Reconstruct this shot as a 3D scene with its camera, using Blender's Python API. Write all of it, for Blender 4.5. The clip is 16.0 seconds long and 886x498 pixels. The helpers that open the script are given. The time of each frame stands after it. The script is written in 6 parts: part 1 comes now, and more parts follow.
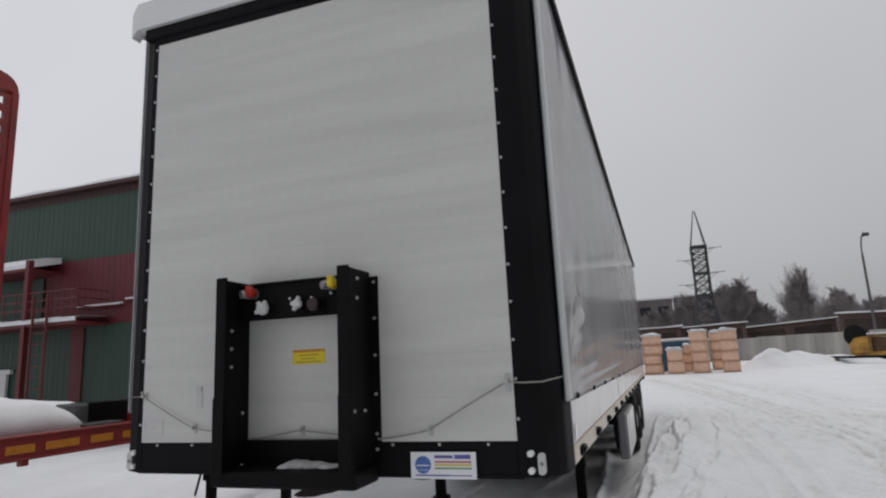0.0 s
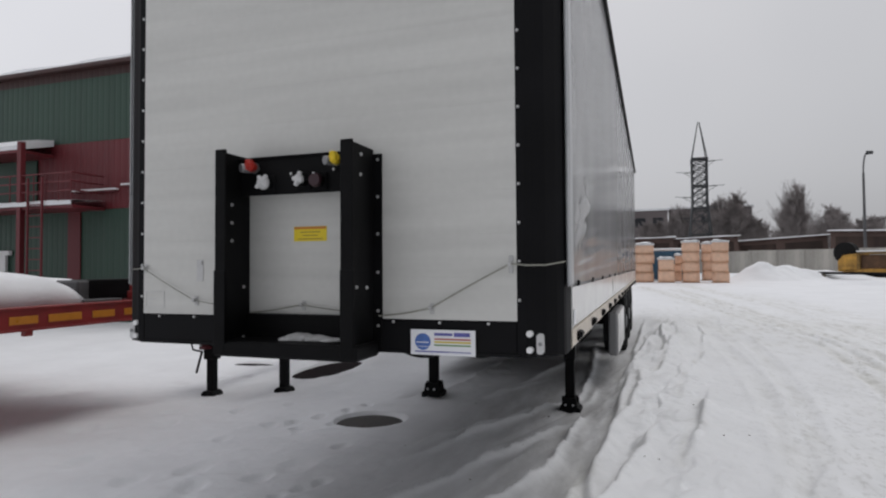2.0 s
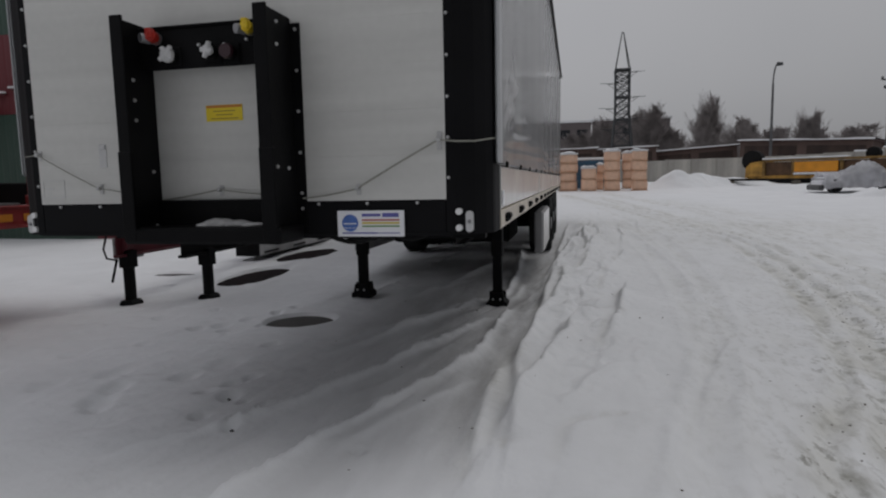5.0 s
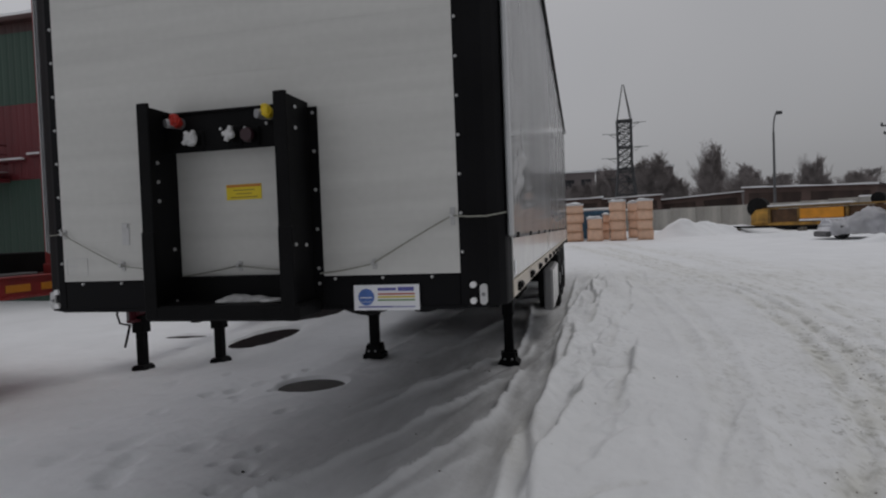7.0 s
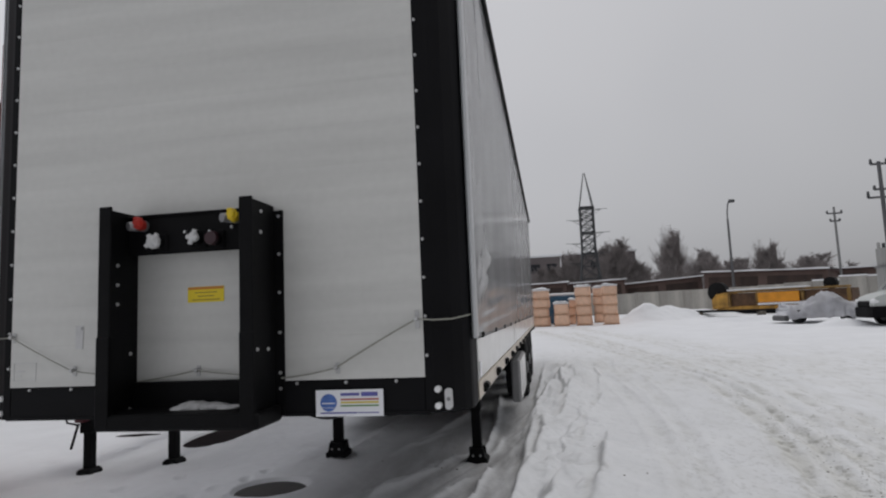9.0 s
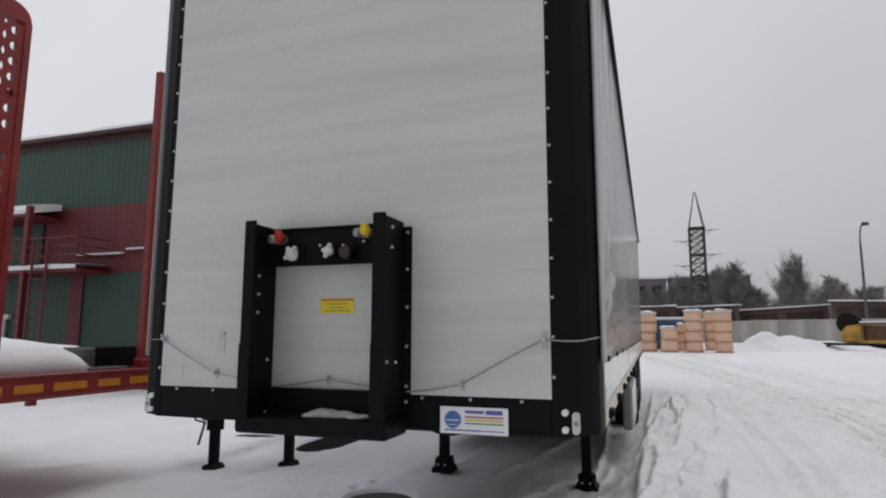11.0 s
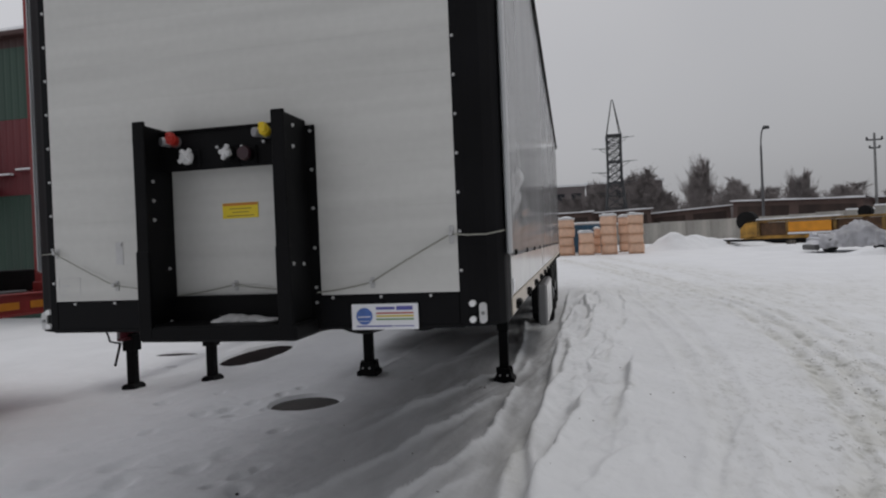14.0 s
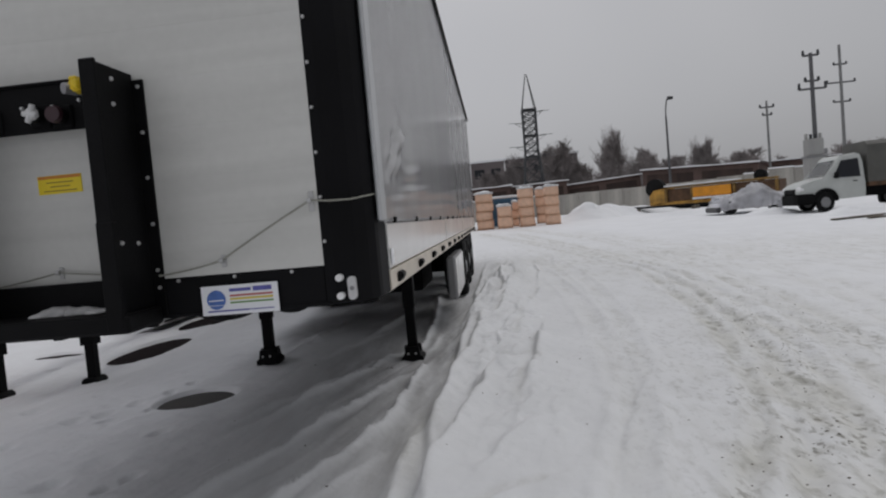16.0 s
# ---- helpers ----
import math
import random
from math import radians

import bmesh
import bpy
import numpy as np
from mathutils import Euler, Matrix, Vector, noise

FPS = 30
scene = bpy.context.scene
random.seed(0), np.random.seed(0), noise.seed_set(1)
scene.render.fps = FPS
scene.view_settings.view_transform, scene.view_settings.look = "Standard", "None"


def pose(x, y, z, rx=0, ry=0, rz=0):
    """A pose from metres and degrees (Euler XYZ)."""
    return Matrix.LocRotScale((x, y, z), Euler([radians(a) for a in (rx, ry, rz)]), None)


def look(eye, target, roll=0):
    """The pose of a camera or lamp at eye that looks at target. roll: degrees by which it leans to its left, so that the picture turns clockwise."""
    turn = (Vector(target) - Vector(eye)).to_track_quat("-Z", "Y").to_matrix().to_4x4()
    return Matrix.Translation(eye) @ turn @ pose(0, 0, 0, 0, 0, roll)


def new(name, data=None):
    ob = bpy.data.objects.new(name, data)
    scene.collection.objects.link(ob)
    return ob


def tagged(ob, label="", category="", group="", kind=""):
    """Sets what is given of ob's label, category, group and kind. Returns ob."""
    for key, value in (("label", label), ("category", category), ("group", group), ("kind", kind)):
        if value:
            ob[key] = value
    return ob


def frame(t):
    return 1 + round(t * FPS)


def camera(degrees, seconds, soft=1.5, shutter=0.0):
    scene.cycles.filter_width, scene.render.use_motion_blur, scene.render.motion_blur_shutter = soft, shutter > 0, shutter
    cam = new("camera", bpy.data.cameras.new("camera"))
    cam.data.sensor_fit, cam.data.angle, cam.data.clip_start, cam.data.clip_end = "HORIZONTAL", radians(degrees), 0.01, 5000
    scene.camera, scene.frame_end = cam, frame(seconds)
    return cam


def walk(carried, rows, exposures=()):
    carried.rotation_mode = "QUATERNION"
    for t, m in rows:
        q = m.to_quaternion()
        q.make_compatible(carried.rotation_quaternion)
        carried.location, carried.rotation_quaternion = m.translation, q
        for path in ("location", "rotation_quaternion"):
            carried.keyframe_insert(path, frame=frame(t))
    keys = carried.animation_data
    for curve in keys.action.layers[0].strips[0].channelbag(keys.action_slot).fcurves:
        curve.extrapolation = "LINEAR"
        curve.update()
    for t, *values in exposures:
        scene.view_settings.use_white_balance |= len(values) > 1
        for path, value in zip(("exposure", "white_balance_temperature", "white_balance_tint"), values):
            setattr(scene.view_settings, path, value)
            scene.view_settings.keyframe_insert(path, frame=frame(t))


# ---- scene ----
cam = camera(72.1, 16.0, soft=2.15)
PATH = [
    (0, (1.725, -2.894, 1.632), (1.086, -1.037, 2.007), -2.7),
    (0.5, (1.692, -2.893, 1.62), (1.05, -1.04, 2.01), -1.4),
    (1, (1.659, -2.866, 1.589), (1.01, -0.992, 1.844), -1.1),
    (1.5, (1.651, -2.862, 1.568), (1.005, -0.977, 1.736), -0.8),
    (2, (1.652, -2.831, 1.528), (1.005, -0.94, 1.588), -0.4),
    (2.5, (1.647, -2.796, 1.5), (1.078, -0.88, 1.431), 0.0),
    (3, (1.611, -2.786, 1.486), (1.176, -0.834, 1.498), -0.8),
    (3.5, (1.588, -2.777, 1.405), (1.132, -0.835, 1.26), -0.7),
    (4, (1.634, -2.756, 1.361), (1.189, -0.819, 1.138), -1.5),
    (4.2, (1.64, -2.754, 1.351), (1.199, -0.818, 1.112), -1.1),
    (6.3, (1.614, -2.815, 1.412), (1.219, -0.858, 1.294), -1.5),
    (6.5, (1.614, -2.817, 1.428), (1.205, -0.862, 1.332), -1.7),
    (7, (1.61, -2.823, 1.467), (1.168, -0.874, 1.411), -2.2),
    (7.5, (1.651, -2.834, 1.537), (1.353, -0.86, 1.649), -1.4),
    (8, (1.665, -2.822, 1.533), (1.415, -0.84, 1.629), -1.4),
    (8.5, (1.677, -2.811, 1.513), (1.435, -0.826, 1.539), -2.5),
    (9, (1.633, -2.838, 1.557), (1.307, -0.876, 1.771), -2.5),
    (9.2, (1.603, -2.868, 1.582), (1.233, -0.937, 1.949), -1.5),
    (11.3, (1.49, -2.858, 1.559), (0.842, -0.98, 1.784), -0.0),
    (11.5, (1.495, -2.858, 1.541), (0.847, -0.973, 1.71), -0.1),
    (12, (1.522, -2.836, 1.521), (0.923, -0.93, 1.617), -1.1),
    (12.5, (1.545, -2.824, 1.518), (1.027, -0.894, 1.594), -1.6),
    (13, (1.567, -2.822, 1.5), (1.099, -0.877, 1.523), -2.1),
    (13.5, (1.569, -2.82, 1.49), (1.127, -0.87, 1.477), -2.4),
    (14, (1.571, -2.813, 1.489), (1.159, -0.856, 1.478), -2.4),
    (14.5, (1.615, -2.793, 1.458), (1.322, -0.816, 1.383), -3.1),
    (15, (1.667, -2.761, 1.447), (1.485, -0.773, 1.327), -4.3),
    (15.5, (1.698, -2.665, 1.427), (1.547, -0.676, 1.287), -3.8),
    (16, (1.766, -2.47, 1.414), (1.592, -0.48, 1.319), -5.1),
]
EXPOSURES = [(0, -0.81), (1, -0.69), (2, -0.65), (3, -0.96), (3.5, -1.00), (4.2, -1.14), (6.3, -1.37), (7, -1.34), (7.5, -1.26), (8.5, -1.00), (9.2, -0.83), (11.4, -0.67), (12.5, -0.73), (14.5, -1.02), (16, -0.97)]
walk(cam, [(t, look(eye, target, roll)) for t, eye, target, roll in PATH], EXPOSURES)

# world and light
world = bpy.data.worlds.new("overcast")
scene.world = world
world.use_nodes = True
wn, wl = world.node_tree.nodes, world.node_tree.links
wn.clear()
sky = wn.new("ShaderNodeTexSky")
sky.sky_type, sky.sun_disc = "NISHITA", False
sky.sun_elevation, sky.sun_rotation = radians(64.5), radians(60)
sky.air_density, sky.dust_density = 1.0, 3.0
grey = wn.new("ShaderNodeHueSaturation")
grey.inputs["Saturation"].default_value = 0.10
sky_bg = wn.new("ShaderNodeBackground")
sky_bg.inputs["Strength"].default_value = 0.06
cloud_bg = wn.new("ShaderNodeBackground")
cloud_bg.inputs["Strength"].default_value = 0.74
coord = wn.new("ShaderNodeTexCoord")
cloud = wn.new("ShaderNodeTexNoise")
cloud.inputs["Scale"].default_value, cloud.inputs["Detail"].default_value = 1.6, 3.0
ramp = wn.new("ShaderNodeValToRGB")
ramp.color_ramp.elements[0].position, ramp.color_ramp.elements[0].color = 0.3, (0.80, 0.81, 0.872, 1)
ramp.color_ramp.elements[1].position, ramp.color_ramp.elements[1].color = 0.7, (0.935, 0.935, 0.985, 1)
add = wn.new("ShaderNodeAddShader")
out = wn.new("ShaderNodeOutputWorld")
wl.new(sky.outputs[0], grey.inputs["Color"])
wl.new(grey.outputs[0], sky_bg.inputs["Color"])
wl.new(coord.outputs["Generated"], cloud.inputs["Vector"])
wl.new(cloud.outputs["Fac"], ramp.inputs["Fac"])
glow = wn.new("ShaderNodeVectorMath")
glow.operation = "DOT_PRODUCT"
glow.inputs[1].default_value = (-0.52, -0.10, 0.62)
wl.new(coord.outputs["Generated"], glow.inputs[0])
lift = wn.new("ShaderNodeMath")
lift.operation, lift.inputs[1].default_value, lift.inputs[2].default_value = "MULTIPLY_ADD", 1.0, 0.88
wl.new(glow.outputs["Value"], lift.inputs[0])
# cloud thins to the yard's open west; unseen south-east dimmed to darken front wall
def sky_lobe(way, amount, src):
    d_ = wn.new("ShaderNodeVectorMath")
    d_.operation = "DOT_PRODUCT"
    d_.inputs[1].default_value = way
    wl.new(coord.outputs["Generated"], d_.inputs[0])
    m_ = wn.new("ShaderNodeMath")
    m_.operation, m_.inputs[1].default_value = "MAXIMUM", 0.0
    wl.new(d_.outputs["Value"], m_.inputs[0])
    a_ = wn.new("ShaderNodeMath")
    a_.operation, a_.inputs[1].default_value = "MULTIPLY_ADD", amount
    wl.new(m_.outputs[0], a_.inputs[0])
    wl.new(src, a_.inputs[2])
    return a_.outputs[0]


level = sky_lobe((0.30, -0.95, 0.0), -0.68, lift.outputs[0])
shade = wn.new("ShaderNodeVectorMath")
shade.operation = "SCALE"
wl.new(ramp.outputs[0], shade.inputs[0])
wl.new(level, shade.inputs["Scale"])
wl.new(shade.outputs[0], cloud_bg.inputs["Color"])
wl.new(sky_bg.outputs[0], add.inputs[0])
wl.new(cloud_bg.outputs[0], add.inputs[1])
wl.new(add.outputs[0], out.inputs["Surface"])
sun = new("sun", bpy.data.lights.new("sun", "SUN"))
sun.data.energy, sun.data.angle, sun.data.color = 0.82, radians(36), (1.0, 0.97, 0.93)
sun.matrix_world = look((7.5, 3.0, 17), (0, 0, 0))


# materials
def mat(name, col, rough=0.5, metal=0.0, var=0.12, scale=2.0, bump=0.0, bscale=60.0, coat=0.0, hue=None, streak=False, rnd=0.0, spec=0.5):
    m = bpy.data.materials.new(name)
    m.use_nodes = True
    n, l = m.node_tree.nodes, m.node_tree.links
    b = n["Principled BSDF"]
    b.inputs["Roughness"].default_value = rough
    b.inputs["Metallic"].default_value = metal
    b.inputs["Coat Weight"].default_value = coat
    b.inputs["Specular IOR Level"].default_value = spec
    tc = n.new("ShaderNodeTexCoord")
    mp = n.new("ShaderNodeMapping")
    if streak:
        mp.inputs["Scale"].default_value = streak if isinstance(streak, tuple) else (1, 1, 0.15)
    l.new(tc.outputs["Object"], mp.inputs["Vector"])
    big = n.new("ShaderNodeTexNoise")
    big.inputs["Scale"].default_value, big.inputs["Detail"].default_value = scale, 5.0
    l.new(mp.outputs[0], big.inputs["Vector"])
    fine = n.new("ShaderNodeTexNoise")
    fine.inputs["Scale"].default_value, fine.inputs["Detail"].default_value = bscale, 3.0
    l.new(tc.outputs["Object"], fine.inputs["Vector"])
    mixf = n.new("ShaderNodeMath")
    mixf.operation = "MULTIPLY_ADD"
    mixf.inputs[1].default_value = 0.3
    l.new(fine.outputs["Fac"], mixf.inputs[0])
    l.new(big.outputs["Fac"], mixf.inputs[2])
    cr = n.new("ShaderNodeValToRGB")
    lo = [c * (1 - var) for c in col]
    hi = [min(1.0, c * (1 + var)) for c in (hue or col)]
    cr.color_ramp.elements[0].position, cr.color_ramp.elements[0].color = 0.45, (*lo, 1)
    cr.color_ramp.elements[1].position, cr.color_ramp.elements[1].color = 0.85, (*hi, 1)
    l.new(mixf.outputs[0], cr.inputs["Fac"])
    last = cr.outputs["Color"]
    if rnd:
        info = n.new("ShaderNodeObjectInfo")
        hsv = n.new("ShaderNodeHueSaturation")
        rng = n.new("ShaderNodeMapRange")
        rng.inputs["To Min"].default_value, rng.inputs["To Max"].default_value = 1 - rnd, 1 + rnd
        l.new(info.outputs["Random"], rng.inputs["Value"])
        l.new(rng.outputs[0], hsv.inputs["Value"])
        l.new(last, hsv.inputs["Color"])
        last = hsv.outputs["Color"]
    l.new(last, b.inputs["Base Color"])
    rr = n.new("ShaderNodeMapRange")
    rr.inputs["To Min"].default_value, rr.inputs["To Max"].default_value = max(0.02, rough - 0.08), min(1, rough + 0.1)
    l.new(big.outputs["Fac"], rr.inputs["Value"])
    l.new(rr.outputs[0], b.inputs["Roughness"])
    if bump:
        bp = n.new("ShaderNodeBump")
        bp.inputs["Strength"].default_value, bp.inputs["Distance"].default_value = bump, 0.01
        l.new(fine.outputs["Fac"], bp.inputs["Height"])
        l.new(bp.outputs[0], b.inputs["Normal"])
    return m


M = {}
M["panel"] = mat("white_panel", (0.585, 0.583, 0.558), 0.40, var=0.07, scale=3.0, bscale=25, bump=0.02, streak=(0.22, 1, 3.2), rnd=0.025)
M["black"] = mat("black_paint", (0.006, 0.006, 0.007), 0.62, var=0.3, scale=3, bump=0.03, bscale=90, spec=0.12)
M["blacksteel"] = mat("black_steel", (0.0055, 0.0055, 0.006), 0.52, var=0.4, scale=4, bump=0.08, bscale=70, spec=0.09)
M["pvc"] = mat("curtain_pvc", (0.74, 0.74, 0.75), 0.10, var=0.04, scale=1.0, streak=True)
M["pvcedge"] = mat("curtain_edge", (0.46, 0.47, 0.48), 0.4, var=0.06, scale=2)
M["board"] = mat("white_board", (0.68, 0.67, 0.66), 0.18, var=0.06, scale=2)
M["alu"] = mat("aluminium", (0.55, 0.55, 0.54), 0.35, metal=0.9, var=0.1, scale=6)
M["zinc"] = mat("zinc_screw", (0.50, 0.50, 0.50), 0.45, metal=0.6, var=0.1, scale=20)
M["rail"] = mat("rail_strip", (0.62, 0.56, 0.48), 0.5, var=0.12, scale=4)
M["rubber"] = mat("rubber", (0.010, 0.010, 0.0105), 0.8, var=0.3, scale=8, bump=0.2, bscale=60, spec=0.2)
M["rim"] = mat("rim_paint", (0.30, 0.30, 0.31), 0.4, metal=0.5, var=0.1)
M["rope"] = mat("cord", (0.27, 0.27, 0.235), 0.8, var=0.15, scale=60, bump=0.2, bscale=300)
M["redplastic"] = mat("red_plastic", (0.46, 0.03, 0.02), 0.35, var=0.1, scale=12)
M["yellowplastic"] = mat("yellow_plastic", (0.72, 0.52, 0.02), 0.35, var=0.1, scale=12)
M["greyplastic"] = mat("grey_plastic", (0.55, 0.55, 0.55), 0.4, var=0.08, scale=14)
M["maroon"] = mat("maroon_plastic", (0.028, 0.007, 0.012), 0.4, var=0.1, scale=14)
M["label"] = mat("yellow_label", (0.78, 0.60, 0.02), 0.45, var=0.04)
M["ink"] = mat("label_ink", (0.30, 0.20, 0.03), 0.5, var=0.05)
M["inkred"] = mat("label_ink_red", (0.55, 0.20, 0.03), 0.5, var=0.05)
M["sign"] = mat("sign_white", (0.80, 0.81, 0.84), 0.3, var=0.03)
M["signblue"] = mat("sign_blue", (0.06, 0.14, 0.42), 0.35, var=0.2, scale=20)
M["signnavy"] = mat("sign_navy", (0.10, 0.10, 0.35), 0.4, var=0.1, scale=20)
M["signred"] = mat("sign_red", (0.45, 0.08, 0.06), 0.4, var=0.05)
M["signgold"] = mat("sign_gold", (0.65, 0.52, 0.05), 0.4, var=0.05)
M["signgreen"] = mat("sign_green", (0.16, 0.30, 0.10), 0.4, var=0.05)
M["lens"] = mat("white_reflector", (0.80, 0.80, 0.80), 0.15, var=0.04, scale=30)
M["redpaint"] = mat("red_paint", (0.20, 0.014, 0.013), 0.45, var=0.2, scale=3, bump=0.03)
M["amber"] = mat("amber_reflector", (0.46, 0.17, 0.015), 0.3, var=0.12, scale=10)
M["green"] = mat("green_cladding", (0.024, 0.058, 0.040), 0.5, var=0.16, scale=0.8, streak=True, rnd=0.05)
M["wallred"] = mat("red_cladding", (0.125, 0.014, 0.019), 0.5, var=0.16, scale=0.8, streak=True, rnd=0.05)
M["brown"] = mat("brown_trim", (0.05, 0.02, 0.018), 0.55, var=0.2)
M["whiteframe"] = mat("white_frame", (0.75, 0.75, 0.75), 0.4, var=0.05)
M["darkglass"] = mat("dark_glass", (0.015, 0.017, 0.022), 0.08, var=0.1)
M["concrete"] = mat("concrete", (0.37, 0.355, 0.325), 0.85, var=0.34, scale=1.3, bump=0.1, bscale=20, streak=True, rnd=0.10)
M["brick"] = mat("brown_brick", (0.105, 0.070, 0.060), 0.85, var=0.25, scale=0.8, bump=0.1, bscale=12, rnd=0.1)
M["block"] = mat("tan_block", (0.79, 0.52, 0.37), 0.5, var=0.09, scale=5, bump=0.08, bscale=14, rnd=0.08)
M["pallet"] = mat("pallet_wood", (0.60, 0.40, 0.27), 0.8, var=0.2, scale=8)
M["blue"] = mat("blue_paint", (0.035, 0.11, 0.19), 0.5, var=0.15)
M["machine"] = mat("yellow_paint", (0.40, 0.215, 0.035), 0.6, var=0.5, scale=2.2)
M["orange"] = mat("orange_paint", (0.70, 0.28, 0.015), 0.5, var=0.15)
M["rust"] = mat("rusty_inside", (0.095, 0.052, 0.028), 0.8, var=0.45, scale=2.5)
M["shedgate"] = mat("brown_gate", (0.048, 0.031, 0.026), 0.85, var=0.4, scale=1.2, streak=True)
M["windscreen"] = mat("cab_glass", (0.10, 0.11, 0.115), 0.06, var=0.5, scale=2.0, coat=1.0, spec=1.0)
M["clamp"] = mat("dark_grey_steel", (0.06, 0.06, 0.062), 0.55, var=0.25, scale=8)
M["lightpole"] = mat("pale_concrete_pole", (0.20, 0.20, 0.20), 0.8, var=0.2, scale=1)
M["locker"] = mat("locker_white", (0.55, 0.55, 0.55), 0.5, var=0.2, scale=3, bscale=18)
M["tarp"] = mat("grey_tarp", (0.74, 0.74, 0.77), 0.3, var=0.2, scale=1.5)
M["vanwhite"] = mat("van_white", (0.50, 0.52, 0.50), 0.35, var=0.08, coat=0.2)
M["vantilt"] = mat("van_tilt", (0.085, 0.084, 0.076), 0.6, var=0.25, scale=1.4)
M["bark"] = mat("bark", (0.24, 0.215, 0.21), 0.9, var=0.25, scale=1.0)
M["steel"] = mat("pylon_steel", (0.055, 0.058, 0.062), 0.6, metal=0.3, var=0.2)
M["pole"] = mat("pole_grey", (0.10, 0.10, 0.105), 0.7, var=0.2, scale=1)
M["farbuild"] = mat("far_building", (0.15, 0.13, 0.13), 0.9, var=0.2, scale=0.1)
M["cover"] = mat("iron_cover", (0.036, 0.030, 0.028), 0.7, var=0.35, scale=8, bump=0.4, bscale=40)
M["greybox"] = mat("grey_box", (0.22, 0.22, 0.225), 0.5, var=0.1)
M["kiosk"] = mat("kiosk_paint", (0.34, 0.34, 0.33), 0.6, var=0.15, scale=1.0, streak=True)
M["patch"] = mat("wet_bare_ground", (0.013, 0.008, 0.009), 0.85, var=0.5, scale=5, bump=0.4, bscale=30, spec=0.15)
M["clod"] = mat("frozen_clod", (0.022, 0.020, 0.018), 0.8, var=0.4, scale=30, bump=0.4, bscale=90)
M["darkred"] = mat("dark_red_paint", (0.075, 0.008, 0.014), 0.5, var=0.3, scale=4)
M["oldyellow"] = mat("worn_yellow", (0.19, 0.11, 0.028), 0.7, var=0.5, scale=3)
M["debris"] = mat("debris", (0.12, 0.105, 0.085), 0.9, var=0.4, scale=10)


def snow_mat(name, dirt):
    m = mat(name, (0.80, 0.81, 0.83), 0.75, var=0.04, scale=1.2, bump=0.35, bscale=9)
    n, l = m.node_tree.nodes, m.node_tree.links
    b = n["Principled BSDF"]

    def stain(attr, colour, scale, lo, hi, stretch):
        src = b.inputs["Base Color"].links[0].from_socket
        at = n.new("ShaderNodeAttribute")
        at.attribute_name = attr
        tc = n.new("ShaderNodeTexCoord")
        mp = n.new("ShaderNodeMapping")
        mp.inputs["Scale"].default_value = stretch
        l.new(tc.outputs["Object"], mp.inputs["Vector"])
        nz = n.new("ShaderNodeTexNoise")
        nz.inputs["Scale"].default_value, nz.inputs["Detail"].default_value, nz.inputs["Roughness"].default_value = scale, 8.0, 0.62
        l.new(mp.outputs[0], nz.inputs["Vector"])
        rg = n.new("ShaderNodeMapRange")
        rg.inputs["From Min"].default_value, rg.inputs["From Max"].default_value = lo, hi
        l.new(nz.outputs["Fac"], rg.inputs["Value"])
        mu = n.new("ShaderNodeMath")
        mu.operation = "MULTIPLY"
        l.new(rg.outputs[0], mu.inputs[0])
        l.new(at.outputs["Fac"], mu.inputs[1])
        mx = n.new("ShaderNodeMix")
        mx.data_type = "RGBA"
        l.new(mu.outputs[0], mx.inputs["Factor"])
        l.new(src, mx.inputs["A"])
        mx.inputs["B"].default_value = (*colour, 1)
        l.new(mx.outputs["Result"], b.inputs["Base Color"])

    old = b.inputs["Normal"].links[0].from_socket
    tc2 = n.new("ShaderNodeTexCoord")
    gr = n.new("ShaderNodeTexNoise")
    gr.inputs["Scale"].default_value, gr.inputs["Detail"].default_value, gr.inputs["Roughness"].default_value = 26.0, 6.0, 0.65
    l.new(tc2.outputs["Object"], gr.inputs["Vector"])
    bg = n.new("ShaderNodeBump")
    bg.inputs["Strength"].default_value, bg.inputs["Distance"].default_value = 0.5, 0.010
    l.new(gr.outputs["Fac"], bg.inputs["Height"])
    l.new(old, bg.inputs["Normal"])
    l.new(bg.outputs[0], b.inputs["Normal"])
    if dirt:
        # packed grey snow, with the shade under the trailer coloured in
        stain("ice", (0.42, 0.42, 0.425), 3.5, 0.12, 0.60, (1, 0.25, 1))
        stain("dirt", (0.63, 0.625, 0.59), 2.2, 0.26, 0.62, (1, 0.4, 1))
        stain("dirt", (0.415, 0.41, 0.375), 6.5, 0.50, 0.66, (1, 0.35, 1))
        stain("fleck", (0.185, 0.178, 0.145), 13.0, 0.53, 0.64, (1.5, 0.7, 1))
    return m


M["snow"] = snow_mat("snow", False)
# darker copy of the snow: the tray's shade and dirty ice in one colour
M["shadesnow"] = mat("old_grey_snow", (0.50, 0.50, 0.50), 0.7, var=0.25, scale=14, bump=0.5, bscale=40)
M["ground"] = snow_mat("snow_ground", True)


# mesh helpers
def box(bm, x0, x1, y0, y1, z0, z1, bevel=0.0, m=None):
    vs = [bm.verts.new((x, y, z)) for z in (z0, z1) for y in (y0, y1) for x in (x0, x1)]
    fs = [bm.faces.new([vs[i] for i in f]) for f in ((0, 2, 3, 1), (4, 5, 7, 6), (0, 1, 5, 4), (2, 6, 7, 3), (0, 4, 6, 2), (1, 3, 7, 5))]
    if m is not None:
        bmesh.ops.transform(bm, matrix=m, verts=vs)
    if bevel:
        es = list({e for f in fs for e in f.edges})
        bmesh.ops.bevel(bm, geom=es, offset=bevel, segments=1, affect="EDGES")
    return bm


